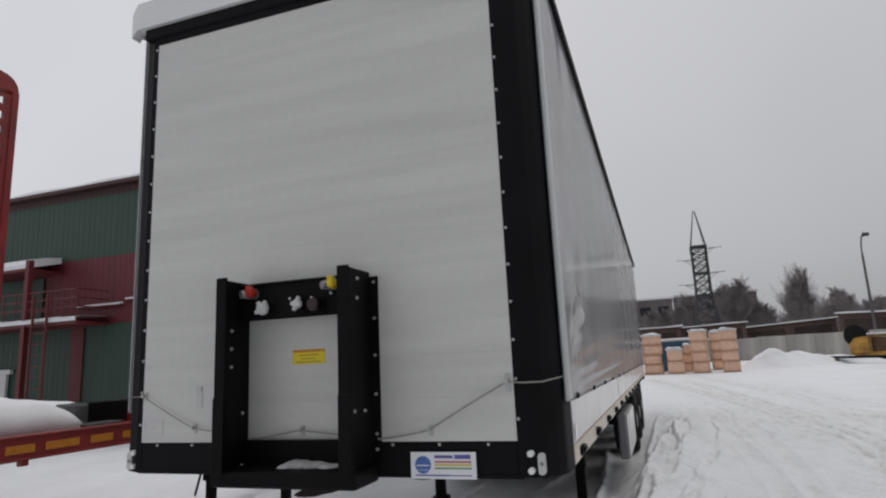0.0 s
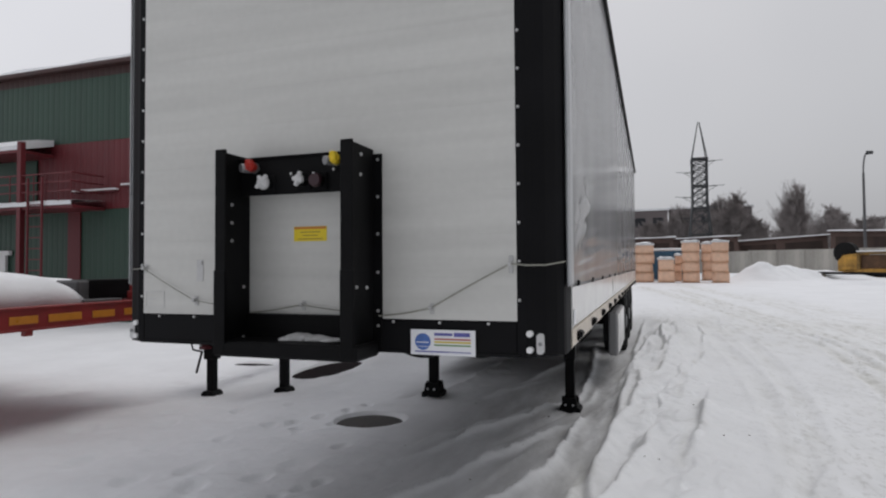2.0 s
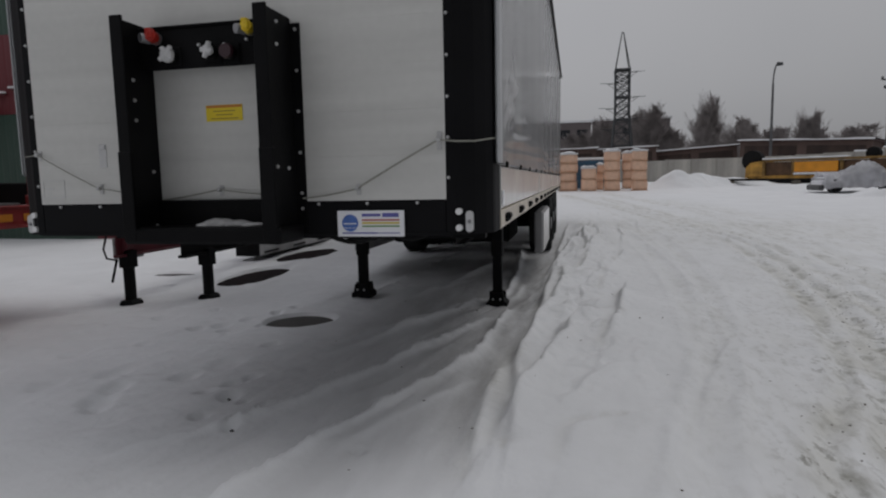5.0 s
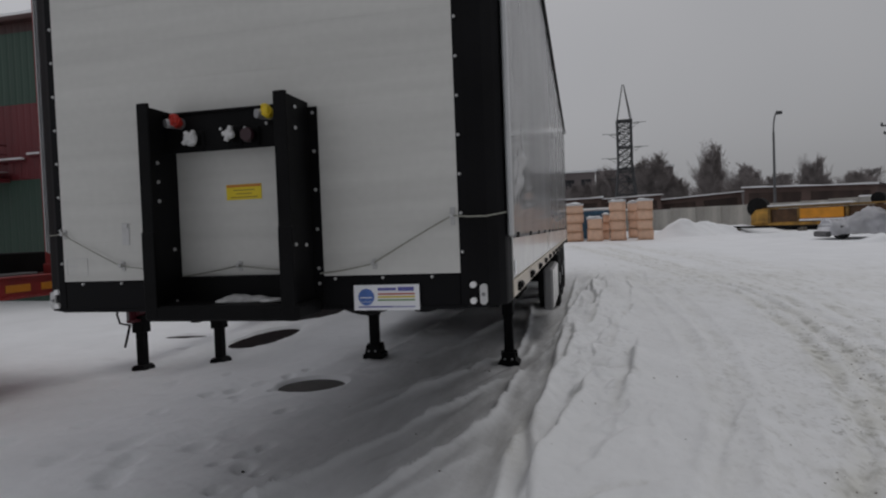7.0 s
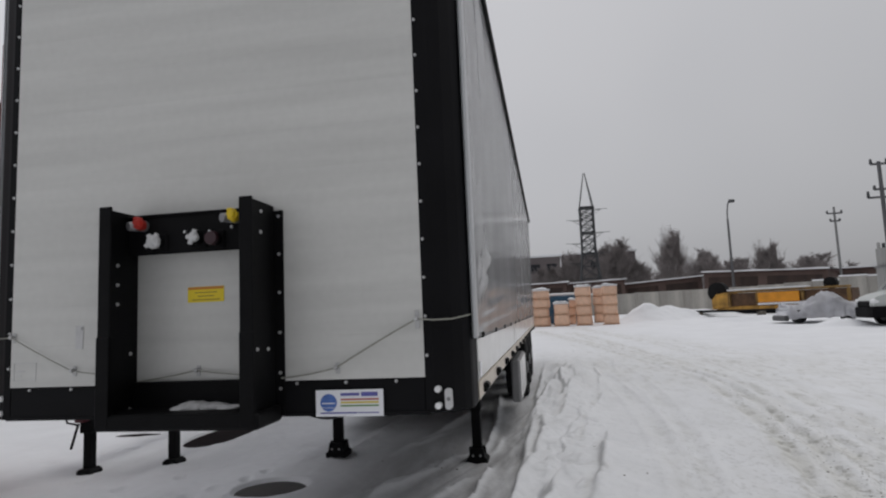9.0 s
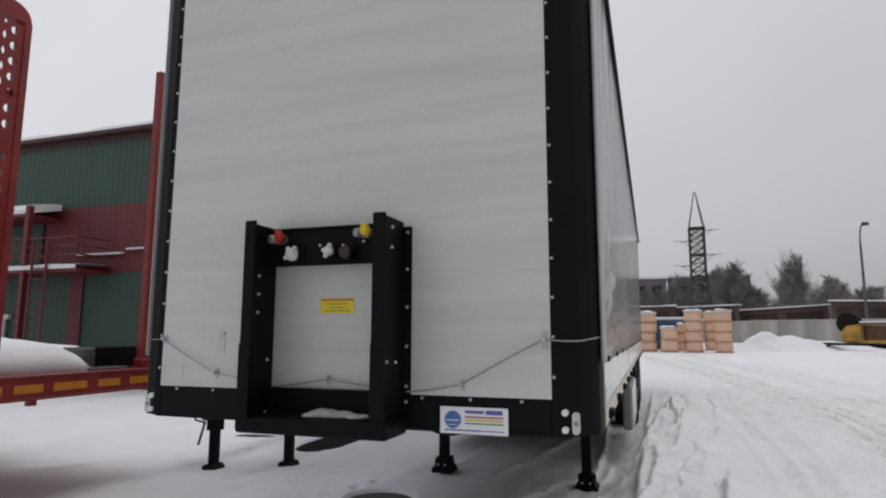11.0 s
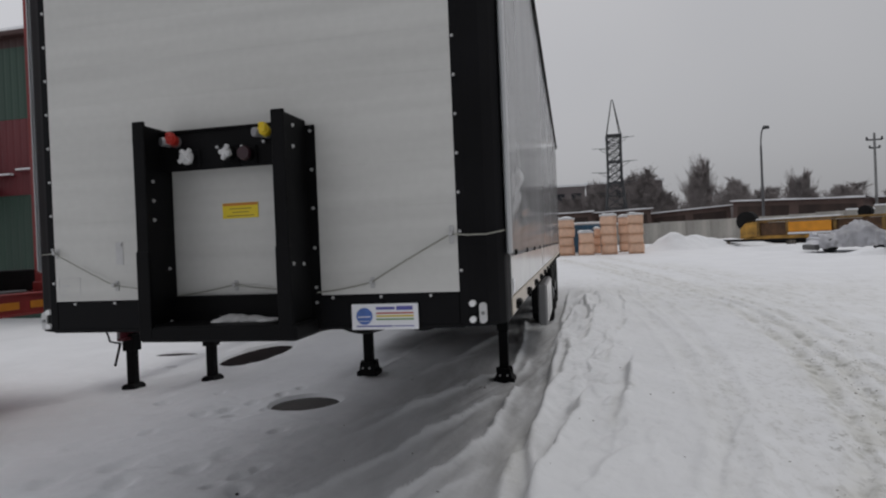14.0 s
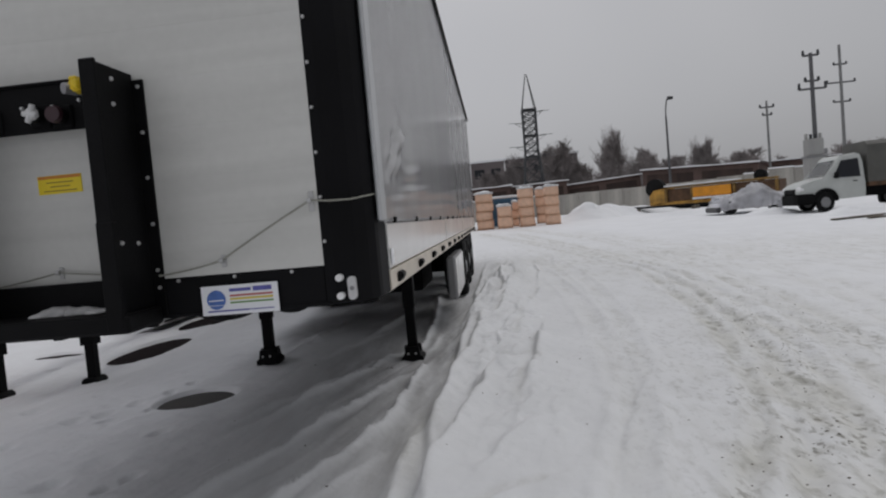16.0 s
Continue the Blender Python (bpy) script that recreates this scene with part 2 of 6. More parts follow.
def tube(bm, p0, p1, r0, r1=None, seg=12, caps=True):
    p0, p1 = Vector(p0), Vector(p1)
    r1 = r0 if r1 is None else r1
    q = (p1 - p0).to_track_quat("Z", "Y")
    rings = []
    for p, r in ((p0, r0), (p1, r1)):
        rings.append([bm.verts.new(p + q @ Vector((r * math.cos(2 * math.pi * i / seg), r * math.sin(2 * math.pi * i / seg), 0))) for i in range(seg)])
    for i in range(seg):
        bm.faces.new((rings[0][i], rings[0][(i + 1) % seg], rings[1][(i + 1) % seg], rings[1][i]))
    if caps:
        bm.faces.new(rings[0][::-1])
        bm.faces.new(rings[1])
    return bm


def rod(bm, pts, r, seg=8):
    """One bent round bar along a line of points."""
    pts = [Vector(p) for p in pts]
    pts = [p for i, p in enumerate(pts) if i == 0 or (p - pts[i - 1]).length > 1e-5]
    ways = [(b - a).normalized() for a, b in zip(pts, pts[1:])]
    tang = [ways[0]] + [(a + b).normalized() for a, b in zip(ways, ways[1:])] + [ways[-1]]
    side = tang[0].orthogonal().normalized()
    rings = []
    for p, t in zip(pts, tang):
        side = (side - t * side.dot(t)).normalized()
        up = t.cross(side)
        rings.append([bm.verts.new(p + side * (r * math.cos(2 * math.pi * i / seg)) + up * (r * math.sin(2 * math.pi * i / seg))) for i in range(seg)])
    for a, b in zip(rings, rings[1:]):
        for i in range(seg):
            bm.faces.new((a[i], a[(i + 1) % seg], b[(i + 1) % seg], b[i]))
    bm.faces.new(rings[0][::-1])
    bm.faces.new(rings[-1])
    return bm


def prism(bm, prof, axis, a, b):
    """Extrudes the closed outline prof along an axis from a to b; outlines are (y, z) for x, (x, z) for y, (x, y) for z."""
    def at(p, t):
        return {"x": (t, p[0], p[1]), "y": (p[0], t, p[1]), "z": (p[0], p[1], t)}[axis]
    r0 = [bm.verts.new(at(p, a)) for p in prof]
    r1 = [bm.verts.new(at(p, b)) for p in prof]
    n = len(prof)
    for i in range(n):
        bm.faces.new((r0[i], r0[(i + 1) % n], r1[(i + 1) % n], r1[i]))
    bm.faces.new(r0[::-1])
    bm.faces.new(r1)
    return bm


ORIGIN = {}


def mesh_of(bm, name, material, smooth=False):
    bmesh.ops.recalc_face_normals(bm, faces=bm.faces)
    me = bpy.data.meshes.new(name)
    bm.to_mesh(me)
    bm.free()
    me.materials.append(material)
    if smooth:
        for p in me.polygons:
            p.use_smooth = True
    return me


def thing(name, at, label, category, group="", kind=""):
    ob = new(name)
    ob.location = at
    ob.empty_display_size = 0.2
    ORIGIN[ob] = Vector(at)
    return tagged(ob, label, category, group, kind)


def part(name, bm, material, parent, label="", smooth=False):
    bmesh.ops.translate(bm, verts=bm.verts, vec=-ORIGIN[parent])
    ob = new(name, mesh_of(bm, name, material, smooth))
    ob.parent = parent
    ORIGIN[ob] = ORIGIN[parent]
    return tagged(ob, label)


def piece(name, me, parent, at, rot=None):
    ob = new(name, me)
    ob.parent = parent
    ob.location = Vector(at) - ORIGIN[parent]
    if rot:
        ob.rotation_euler = rot
    return ob


def solo(name, bm, material, label, category, group="", kind="", smooth=False):
    ob = new(name, mesh_of(bm, name, material, smooth))
    return tagged(ob, label, category, group, kind)


def B():
    return bmesh.new()


# ground
def vnoise(x, y, seed):
    def h(i, j):
        v = np.sin(i * 127.1 + j * 311.7 + seed * 74.7) * 43758.5453
        return v - np.floor(v)
    i, j = np.floor(x), np.floor(y)
    u, v = x - i, y - j
    u, v = u * u * (3 - 2 * u), v * v * (3 - 2 * v)
    return (h(i, j) * (1 - u) + h(i + 1, j) * u) * (1 - v) + (h(i, j + 1) * (1 - u) + h(i + 1, j + 1) * u) * v - 0.5


def fbm(x, y, seed, octaves=4):
    s, a = 0, 1.0
    for k in range(octaves):
        s, a = s + a * vnoise(x * 2 ** k, y * 2 ** k, seed + k), a * 0.5
    return s


def near_line(x, y, pts):
    """Signed distance to a polyline, smoothed by its own bends (positive to the right of its way)."""
    best, side = np.full(x.shape, 1e9), np.zeros(x.shape)
    for (ax, ay), (bx, by) in zip(pts, pts[1:]):
        dx, dy = bx - ax, by - ay
        t = np.clip(((x - ax) * dx + (y - ay) * dy) / (dx * dx + dy * dy), 0, 1)
        ex, ey = x - ax - t * dx, y - ay - t * dy
        d = np.hypot(ex, ey)
        s = np.sign(ex * dy - ey * dx)
        side = np.where(d < best, s, side)
        best = np.minimum(best, d)
    return best, best * side


def curve(pts, n=8):
    """A smooth line through a few points of the plan."""
    p = [pts[0], *pts, pts[-1]]
    res = []
    for a, b, c, d in zip(p, p[1:], p[2:], p[3:]):
        for k in range(n):
            t = k / n
            res.append(tuple(0.5 * (2 * b[i] + (c[i] - a[i]) * t + (2 * a[i] - 5 * b[i] + 4 * c[i] - d[i]) * t * t + (3 * b[i] - a[i] - 3 * c[i] + d[i]) * t ** 3) for i in (0, 1)))
    return res + [pts[-1]]


ROAD = [curve(c) for c in (
    [(2.6, -2.4), (2.93, 0.12), (3.46, 1.34), (3.88, 2.8), (4.32, 5.41), (4.52, 9.16), (4.06, 12.11), (3.3, 17), (1.2, 27)],
    [(2.9, -2.0), (3.17, 0.1), (3.35, 0.54), (3.7, 1.54), (4.19, 3.17), (4.53, 4.95), (4.80, 7.52), (4.70, 10.4), (4.0, 16), (2.6, 25)],
    [(3.6, -2), (4.55, 2.11), (4.9, 3.53), (5.2, 5.3), (5.5, 7.83), (5.6, 10.83), (5.1, 17.3), (3, 29)],
    [(4.4, -1), (5.5, 3.0), (6.2, 6.0), (6.6, 9.5), (6.3, 14), (5.0, 22)])]
LIGHT_TRACKS = [curve(c) for c in (
    [(1.9, -2), (2.32, 0.47), (2.55, 1.36), (2.91, 3.04), (3.2, 5.36), (3.29, 8.3), (3.1, 12.5), (2.2, 20)],
    [(1.9, -1.5), (2.25, 0.16), (2.46, 1.14), (2.62, 1.82), (2.85, 4.68), (2.84, 7.65), (2.5, 13)])]
# thin crests pushed up by wheels: line, height, width to the left and right of its way
CRESTS = [(curve([(px + 0.5 * a * (1.65 - px), py - 0.5 * a * (2.76 + py)) for px, py in c]), a, wl_, wr_) for c, a, wl_, wr_ in (
    ([(0.97, 3.9), (0.93, 3.41), (0.88, 2.72), (0.89, 2.09), (0.86, 1.81), (0.69, 1.36), (0.55, 1.02), (0.44, 0.70), (0.30, 0.3), (0.1, -0.4), (-0.1, -1.2)], 0.070, 0.075, 0.028),
    ([(0.95, 1.3), (0.85, 1.04), (0.69, 0.74), (0.57, 0.45), (0.4, 0.0)], 0.022, 0.06, 0.04),
    ([(1.1, 1.6), (1.1, 1.21), (1.09, 0.96), (1.09, 0.75), (1.1, 0.48), (1.12, 0.1)], 0.060, 0.05, 0.04),
    ([(0.79, 3.44), (0.62, 2.87), (0.51, 2.48), (0.34, 2.01), (0.23, 1.6), (0.06, 1.12), (-0.12, 0.70), (-0.4, 0.25), (-0.8, -0.2)], 0.060, 0.045, 0.028),
    ([(0.99, 5.2), (0.97, 4.92), (0.94, 4.42), (0.80, 4.1)], 0.030, 0.05, 0.04),
    ([(0.70, 8.5), (0.78, 6.98), (0.83, 5.74), (0.79, 4.63), (0.63, 4.35), (0.42, 3.95), (0.28, 3.48), (0.07, 2.87), (-0.1, 2.35), (-0.35, 1.8)], 0.068, 0.045, 0.028),
    ([(0.34, 4.12), (0.18, 3.39), (0.03, 3.02), (-0.16, 2.6), (-0.4, 2.1)], 0.058, 0.045, 0.03),
    ([(0.22, 5.4), (0.1, 5.0), (-0.12, 4.3), (-0.40, 3.6), (-0.6, 3.2)], 0.050, 0.05, 0.03),
    ([(0.50, 7.2), (0.38, 6.5), (0.15, 5.6), (-0.1, 4.9)], 0.055, 0.05, 0.03),
    ([(-0.26, 9.3), (-0.39, 7.57), (-0.61, 5.67), (-0.76, 4.5), (-0.9, 3.8)], 0.040, 0.08, 0.06))]
# broken crust: line, step (the side to its right stands higher), run-out of the higher side
STEPS = [(curve(c), a, w) for c, a, w in (
    ([(1.30, 0.2), (1.29, 0.81), (1.24, 1.14), (1.22, 1.47), (1.22, 1.92), (1.25, 2.3), (1.34, 3.03), (1.43, 3.59), (1.49, 4.6), (1.47, 5.62)], 0.085, 0.16),
    ([(1.27, 2.3), (1.29, 2.83), (1.32, 3.37), (1.31, 4.48), (1.33, 5.34), (1.31, 5.9)], 0.060, 0.14),
    ([(1.22, 0.3), (1.30, 0.79), (1.37, 1.12), (1.42, 1.44), (1.52, 1.99), (1.65, 2.63), (1.85, 3.07), (2.04, 3.4)], 0.075, 0.30),
    ([(1.31, 5.8), (1.42, 6.32), (1.71, 6.9), (1.84, 7.89), (1.79, 9.29), (1.86, 10.69)], 0.090, 0.25),
    ([(1.38, 6.2), (1.36, 7.5), (1.42, 9.5), (1.45, 12)], 0.080, 0.30),
    ([(1.70, 5.7), (1.76, 6.01), (1.83, 6.7), (1.89, 7.2)], 0.085, 0.20),
    ([(2.03, 3.0), (2.07, 3.39), (2.10, 3.8), (2.17, 4.3)], 0.085, 0.25),
    ([(2.0, 2.65), (2.08, 2.88), (2.06, 3.16)], 0.060, 0.15),
    ([(2.22, 6.5), (2.29, 6.8), (2.43, 7.6)], 0.050, 0.20),
    ([(1.92, 4.3), (1.97, 4.6), (2.05, 5.4)], 0.050, 0.20),
    ([(1.58, 0.05), (1.60, 0.22), (1.63, 0.36), (1.74, 0.48), (1.9, 0.6)], 0.045, 0.25),
    ([(1.24, 0.25), (1.28, 0.59), (1.38, 1.16), (1.50, 1.94), (1.67, 2.83), (1.8, 3.3)], 0.060, 0.30),
    ([(1.26, 2.3), (1.28, 2.65), (1.30, 3.68), (1.36, 5.42)], 0.055, 0.18),
    ([(1.15, -0.1), (1.14, 0.18), (1.12, 0.65), (1.09, 1.26), (1.16, 1.5), (1.25, 1.7)], 0.022, 0.10),
    ([(1.85, 1.9), (1.89, 2.18), (2.02, 3.01), (2.16, 4.15)], 0.050, 0.30),
    ([(1.25, 5.4), (1.27, 5.66), (1.42, 7.0), (1.59, 8.4), (1.99, 11.9)], 0.080, 0.30),
    ([(2.2, 0.2), (2.28, 0.55), (2.56, 1.58), (2.91, 2.55)], 0.022, 0.25))]
# iron cover and dark patches: place, half sizes and depth
HOLLOWS = ((-1.08, 2.82, 0.34, 0.32, 0.06), (-2.92, 5.25, 0.33, 0.80, 0.035), (-3.1, 7.5, 0.38, 0.95, 0.035), (-4.25, 5.25, 0.38, 0.20, 0.05))
# small pits left by boots and falling ice
PITS = ((-0.27, 0.36, 0.05, 0.045), (-0.24, 0.56, 0.04, 0.04), (-0.26, 0.20, 0.04, 0.03), (-0.69, 0.94, 0.07, 0.035), (-0.63, 1.09, 0.06, 0.03), (-1.46, 0.72, 0.08, 0.03), (-1.31, 0.38, 0.07, 0.03), (-0.56, 0.68, 0.06, 0.035), (-1.36, 2.57, 0.05, 0.035), (-1.60, 2.30, 0.06, 0.04), (-0.55, 0.35, 0.05, 0.03), (-0.42, 0.62, 0.03, 0.035), (-0.78, 0.75, 0.06, 0.03), (-1.15, 1.05, 0.09, 0.03), (-1.7, 1.0, 0.10, 0.03), (-2.0, 0.7, 0.10, 0.03),
        (-1.75, 2.5, 0.08, 0.035), (-1.62, 2.75, 0.06, 0.03), (-1.9, 2.3, 0.07, 0.03), (-1.0, 1.35, 0.12, 0.02), (-2.4, 1.4, 0.10, 0.025), (0.55, 0.05, 0.03, 0.03), (-1.45, 3.05, 0.05, 0.035), (-1.35, 3.3, 0.045, 0.03), (-3.2, 2.4, 0.11, 0.03), (-2.9, 2.0, 0.09, 0.03), (-3.9, 2.6, 0.12, 0.03), (-2.7, 0.9, 0.10, 0.03), (-1.4, 0.5, 0.09, 0.03), (-0.9, 1.9, 0.07, 0.025), (-4.0, 4.2, 0.10, 0.05), (-3.7, 4.4, 0.07, 0.045), (-4.3, 3.7, 0.09, 0.045), (-3.2, 3.0, 0.09, 0.04), (-2.6, 2.7, 0.06, 0.035), (-3.5, 1.6, 0.10, 0.035), (-2.0, 1.7, 0.06, 0.03), (-2.2, 3.1, 0.05, 0.03))
BANK = curve([(1.75, -2), (1.85, 1.5), (1.9, 4), (1.95, 7), (1.9, 12), (1.6, 17)])


def slope(y):
    t = np.asarray(y, dtype=float) - 3.5
    return 0.0235 * np.where(t > 40, 40 + 0.3 * (t - 40), np.logaddexp(0, t / 1.5) * 1.5) * (np.asarray(y) < 1e8)


def ends(x, y, c, r):
    """Fades a line out towards both of its ends."""
    (x0_, y0_), (x1_, y1_) = c[0], c[-1]
    return (1 - np.exp(-np.hypot(x - x0_, y - y0_) / r)) * (1 - np.exp(-np.hypot(x - x1_, y - y1_) / r))


def sig(v):
    return 1 / (1 + np.exp(np.clip(-v, -30, 30)))


def height(x, y):
    x, y = np.asarray(x, dtype=float), np.asarray(y, dtype=float)
    h = slope(np.minimum(y, 75)) + 0.035 * fbm(x * 0.55, y * 0.55, 3)
    close = np.hypot(x - 1, y - 1) < 19
    h[close] = relief(x[close], y[close], h[close])
    return h


def relief(x, y, h):
    near = np.exp(-(np.maximum(0, np.hypot(x - 1, y - 1) - 9) / 5) ** 2)
    h = h + near * 0.006 * fbm(x * 2.6, y * 1.3, 9, 3)
    rough = fbm(x * 7, y * 5, 21, 4)
    for k, c in enumerate(ROAD):
        d, s = near_line(x, y, c)
        u = s + 0.05 * fbm(x * 5, y * 4, 23 + k, 3)
        for o in (-0.16, 0.14):
            h -= near * 0.024 * np.exp(-((u - o) / 0.065) ** 2) * (1 + 1.1 * rough)
        h += near * 0.009 * np.exp(-((np.abs(u) - 0.27) / 0.05) ** 2) * (1 + 1.6 * rough)
        h += near * 0.008 * np.exp(-(d / 0.30) ** 2) * sig(fbm(x * 9, y * 6, 27 + k, 4) * 22)
    for c in LIGHT_TRACKS:
        d, s = near_line(x, y, c)
        h -= near * (0.012 * np.exp(-(d / 0.10) ** 2) - 0.009 * np.exp(-((d - 0.17) / 0.05) ** 2)) * (1 + 0.8 * rough)
    d, s = near_line(x, y, BANK)
    h += 0.045 * np.exp(-(d / 0.42) ** 2) * np.clip(0.75 + 0.9 * fbm(x * 1.6, y * 0.9, 41, 3), 0, 1.5)
    # the leg's lane is pressed deeper than the snow beside it
    h -= 0.060 * np.exp(-((x - 0.72 - 0.05 * (y - 3.9)) / 0.50) ** 4) * np.exp(-((y - 4.0) / 1.7) ** 2)
    chop = np.exp(-((x - 1.70 - 0.035 * y) / 0.46) ** 4) * near
    wx, wy = x + 0.05 * fbm(x * 5, y * 5, 5, 2), y + 0.08 * fbm(x * 4, y * 4, 6, 2)
    for k, (fx, fy, amp, sharp) in enumerate(((2.4, 1.0, 0.040, 70), (5.0, 2.0, 0.020, 60), (9.5, 4.2, 0.009, 50))):
        h += amp * chop * sig((fbm(wx * fx - 0.3 * wy * fx, wy * fy, 71 + k, 3) - 0.12) * sharp) * sig((y - 1.0) * 3)
    # slabs of crust tipped up one behind the other, steep side to the trailer
    p = (x - 1.18 - 0.26 * np.minimum(y, 4) - 0.05 * np.maximum(y - 4, 0)) * 2.1 + 0.80 * fbm(x * 0.9, y * 0.55, 181, 3) + 0.14 * fbm(x * 5, y * 4, 183, 3)
    f = p - np.floor(p)
    slab = np.clip(f / 0.07, 0, 1) * np.exp(-f / 0.60) * np.clip(0.15 + 1.5 * fbm(x * 1.2, y * 0.75, 185, 3), 0, 1)
    h += 0.115 * slab * sig((x - 1.22) * 14) * sig((2.55 + 0.05 * y - x) * 5) * (0.3 + 0.7 * sig((y - 2.8) * 3)) * sig((y - 0.2) * 3) * near
    for k, (c, a, wl_, wr_) in enumerate(CRESTS):
        d, s = near_line(x, y, c)
        s = s + 0.022 * fbm(x * 6, y * 6, 131 + k, 3)
        d = np.abs(s)
        lump = np.clip(0.8 + 0.9 * fbm(x * 3.1, y * 3.1, 31 + k, 4), 0.15, 1.6) * ends(x, y, c, 0.25)
        h += 1.35 * a * lump * np.where(s > 0, np.exp(-d / wr_), np.exp(-d / wl_))
        h -= 0.25 * a * ends(x, y, c, 0.3) * np.exp(-((s - 3.0 * wr_) / (1.6 * wr_)) ** 2)
    for k, (c, a, w) in enumerate(STEPS):
        d, s = near_line(x, y, c)
        s = s + 0.030 * fbm(x * 7, y * 4, 81 + k, 4)
        lump = np.clip(0.85 + 0.8 * fbm(x * 2.6, y * 1.6, 85 + k, 3), 0.3, 1.4) * ends(x, y, c, 0.2)
        h += 1.35 * a * lump * sig(s / 0.012) * (0.65 * np.exp(-np.clip(s, 0, 9) / w) + 0.45 * np.exp(-np.clip(s, 0, 9) / 0.05))
    # fine combing of the packed wheel track
    lane = np.exp(-((x - 0.15 - 0.20 * y) / 0.65) ** 2) * near
    v = x - 0.30 * y + 0.1 * fbm(x * 0.8, y * 0.8, 7, 2)
    h += lane * (0.024 * fbm(v * 9, y * 0.9, 101, 4) + 0.010 * fbm(v * 26, y * 2.5, 105, 3))
    lane2 = np.exp(-((x - 1.12) / 0.13) ** 2) * near
    h += lane2 * 0.012 * fbm(x * 16, y * 2.0, 111, 4)
    h += near * (0.007 * fbm(x * 6, y * 5, 99, 3) + 0.010 * np.clip(fbm(x * 4.3, y * 3.1, 97, 4) - 0.30, 0, 1))
    left = sig(-(x + 0.3) * 3) * near
    v = x - 0.8 * y
    h += left * (0.045 * fbm(v * 0.9, (x + y) * 0.5, 61, 3) + 0.036 * fbm(v * 3.2, (x + y) * 1.1, 63, 4) + 0.045 * np.clip(fbm(v * 2.2, (x + y) * 2.6, 67, 3) - 0.35, 0, 1))
    for px, py, pr, pd in PITS:
        h -= 1.35 * pd * np.exp(-(((x - px) / pr) ** 2 + ((y - py) / (pr * 1.3)) ** 2) ** 2)
    for cx_, cy_, rx_, ry_, dep in HOLLOWS:
        q = np.hypot((x - cx_) / rx_, (y - cy_) / ry_) + 0.10 * fbm(x * 3, y * 3, 121, 3)
        m = sig(-(q - 1.05) * min(rx_, ry_) / 0.007)
        flat = np.exp(-(np.maximum(0, q - 1.05) * min(rx_, ry_) / 0.07) ** 2)
        ring = h[(q > 1.05) & (q < 1.6)]
        rim = float(ring.mean()) if ring.size else float(slope(cy_))
        h = h * (1 - 0.5 * flat) + 0.5 * flat * rim
        h = h * (1 - m) + (rim - dep) * m
    return h


def lines(lo, hi, step, far, grow=1.06):
    core = list(np.arange(lo, hi, step))
    a, s = core[0], step
    low = []
    while a > -far:
        s *= grow
        a -= s
        low.append(a)
    b, s = core[-1], step
    while b < far:
        s *= grow
        b += s
        core.append(b)
    return np.array(low[::-1] + core)


gx, gy = lines(-3.7, 4.9, 0.0195, 2500, 1.06), lines(-0.2, 5.6, 0.0195, 2500, 1.035)
X, Y = np.meshgrid(gx, gy)
Z = height(X, Y)
nx, ny = len(gx), len(gy)
idx = np.arange(nx * ny).reshape(ny, nx)
quads = np.stack([idx[:-1, :-1], idx[:-1, 1:], idx[1:, 1:], idx[1:, :-1]], axis=-1).reshape(-1, 4)
gm = bpy.data.meshes.new("ground")
gm.vertices.add(nx * ny)
gm.vertices.foreach_set("co", np.stack([X, Y, Z], axis=-1).astype(np.float32).ravel())
gm.loops.add(quads.size)
gm.loops.foreach_set("vertex_index", quads.astype(np.int32).ravel())
gm.polygons.add(len(quads))
gm.polygons.foreach_set("loop_start", np.arange(0, quads.size, 4, dtype=np.int32))
gm.polygons.foreach_set("use_smooth", np.ones(len(quads), dtype=bool))
gm.update()
dirt = np.zeros(X.shape)
for k, (c, a) in enumerate(zip(ROAD, (1.0, 1.0, 0.8, 0.6))):
    d, s = near_line(X, Y, c)
    dirt = np.maximum(dirt, a * np.exp(-((np.abs(s) - 0.14) / 0.16) ** 2))
    dirt = np.maximum(dirt, 0.35 * np.exp(-(d / 0.8) ** 2))
dirt *= 0.65 + 0.35 * np.exp(-((Y - 0.8) / 4.0) ** 2)
fleck = np.zeros(X.shape)
for k, c in enumerate(ROAD[:3]):
    d, s = near_line(X, Y, c)
    s = s + 0.06 * fbm(X * 2, Y * 2, 151 + k, 3)
    worn = np.clip(0.45 + 1.3 * fbm(s * 5, Y * 0.7, 161 + k, 4), 0, 1)
    band = np.exp(-((np.abs(s) - 0.15) / 0.11) ** 2) * worn
    dirt = np.maximum(dirt, (1.0, 0.9, 0.7)[k] * band)
    fleck = np.maximum(fleck, (0.95, 0.95, 0.7)[k] * np.exp(-(d / 0.38) ** 4) * np.clip(0.35 + 1.6 * fbm(X * 2.2, Y * 1.6, 171 + k, 3), 0, 1))
fleck *= 0.25 + 0.75 * np.exp(-((Y - 0.5) / 4.5) ** 2)
fleck = np.maximum(fleck, 0.25 * sig((X - 2.6) * 4) * np.exp(-((Y - 2) / 5) ** 2) * sig((6 - X) * 2))
for c in LIGHT_TRACKS:
    d, _ = near_line(X, Y, c)
    dirt = np.maximum(dirt, 0.25 * np.exp(-(d / 0.16) ** 2))
dirt = np.maximum(dirt, 0.42 * np.exp(-((Y - 12.5 + 0.25 * X) / 4.0) ** 2) * sig((X - 1.6) * 1.5) * sig((13 - X) * 0.6))
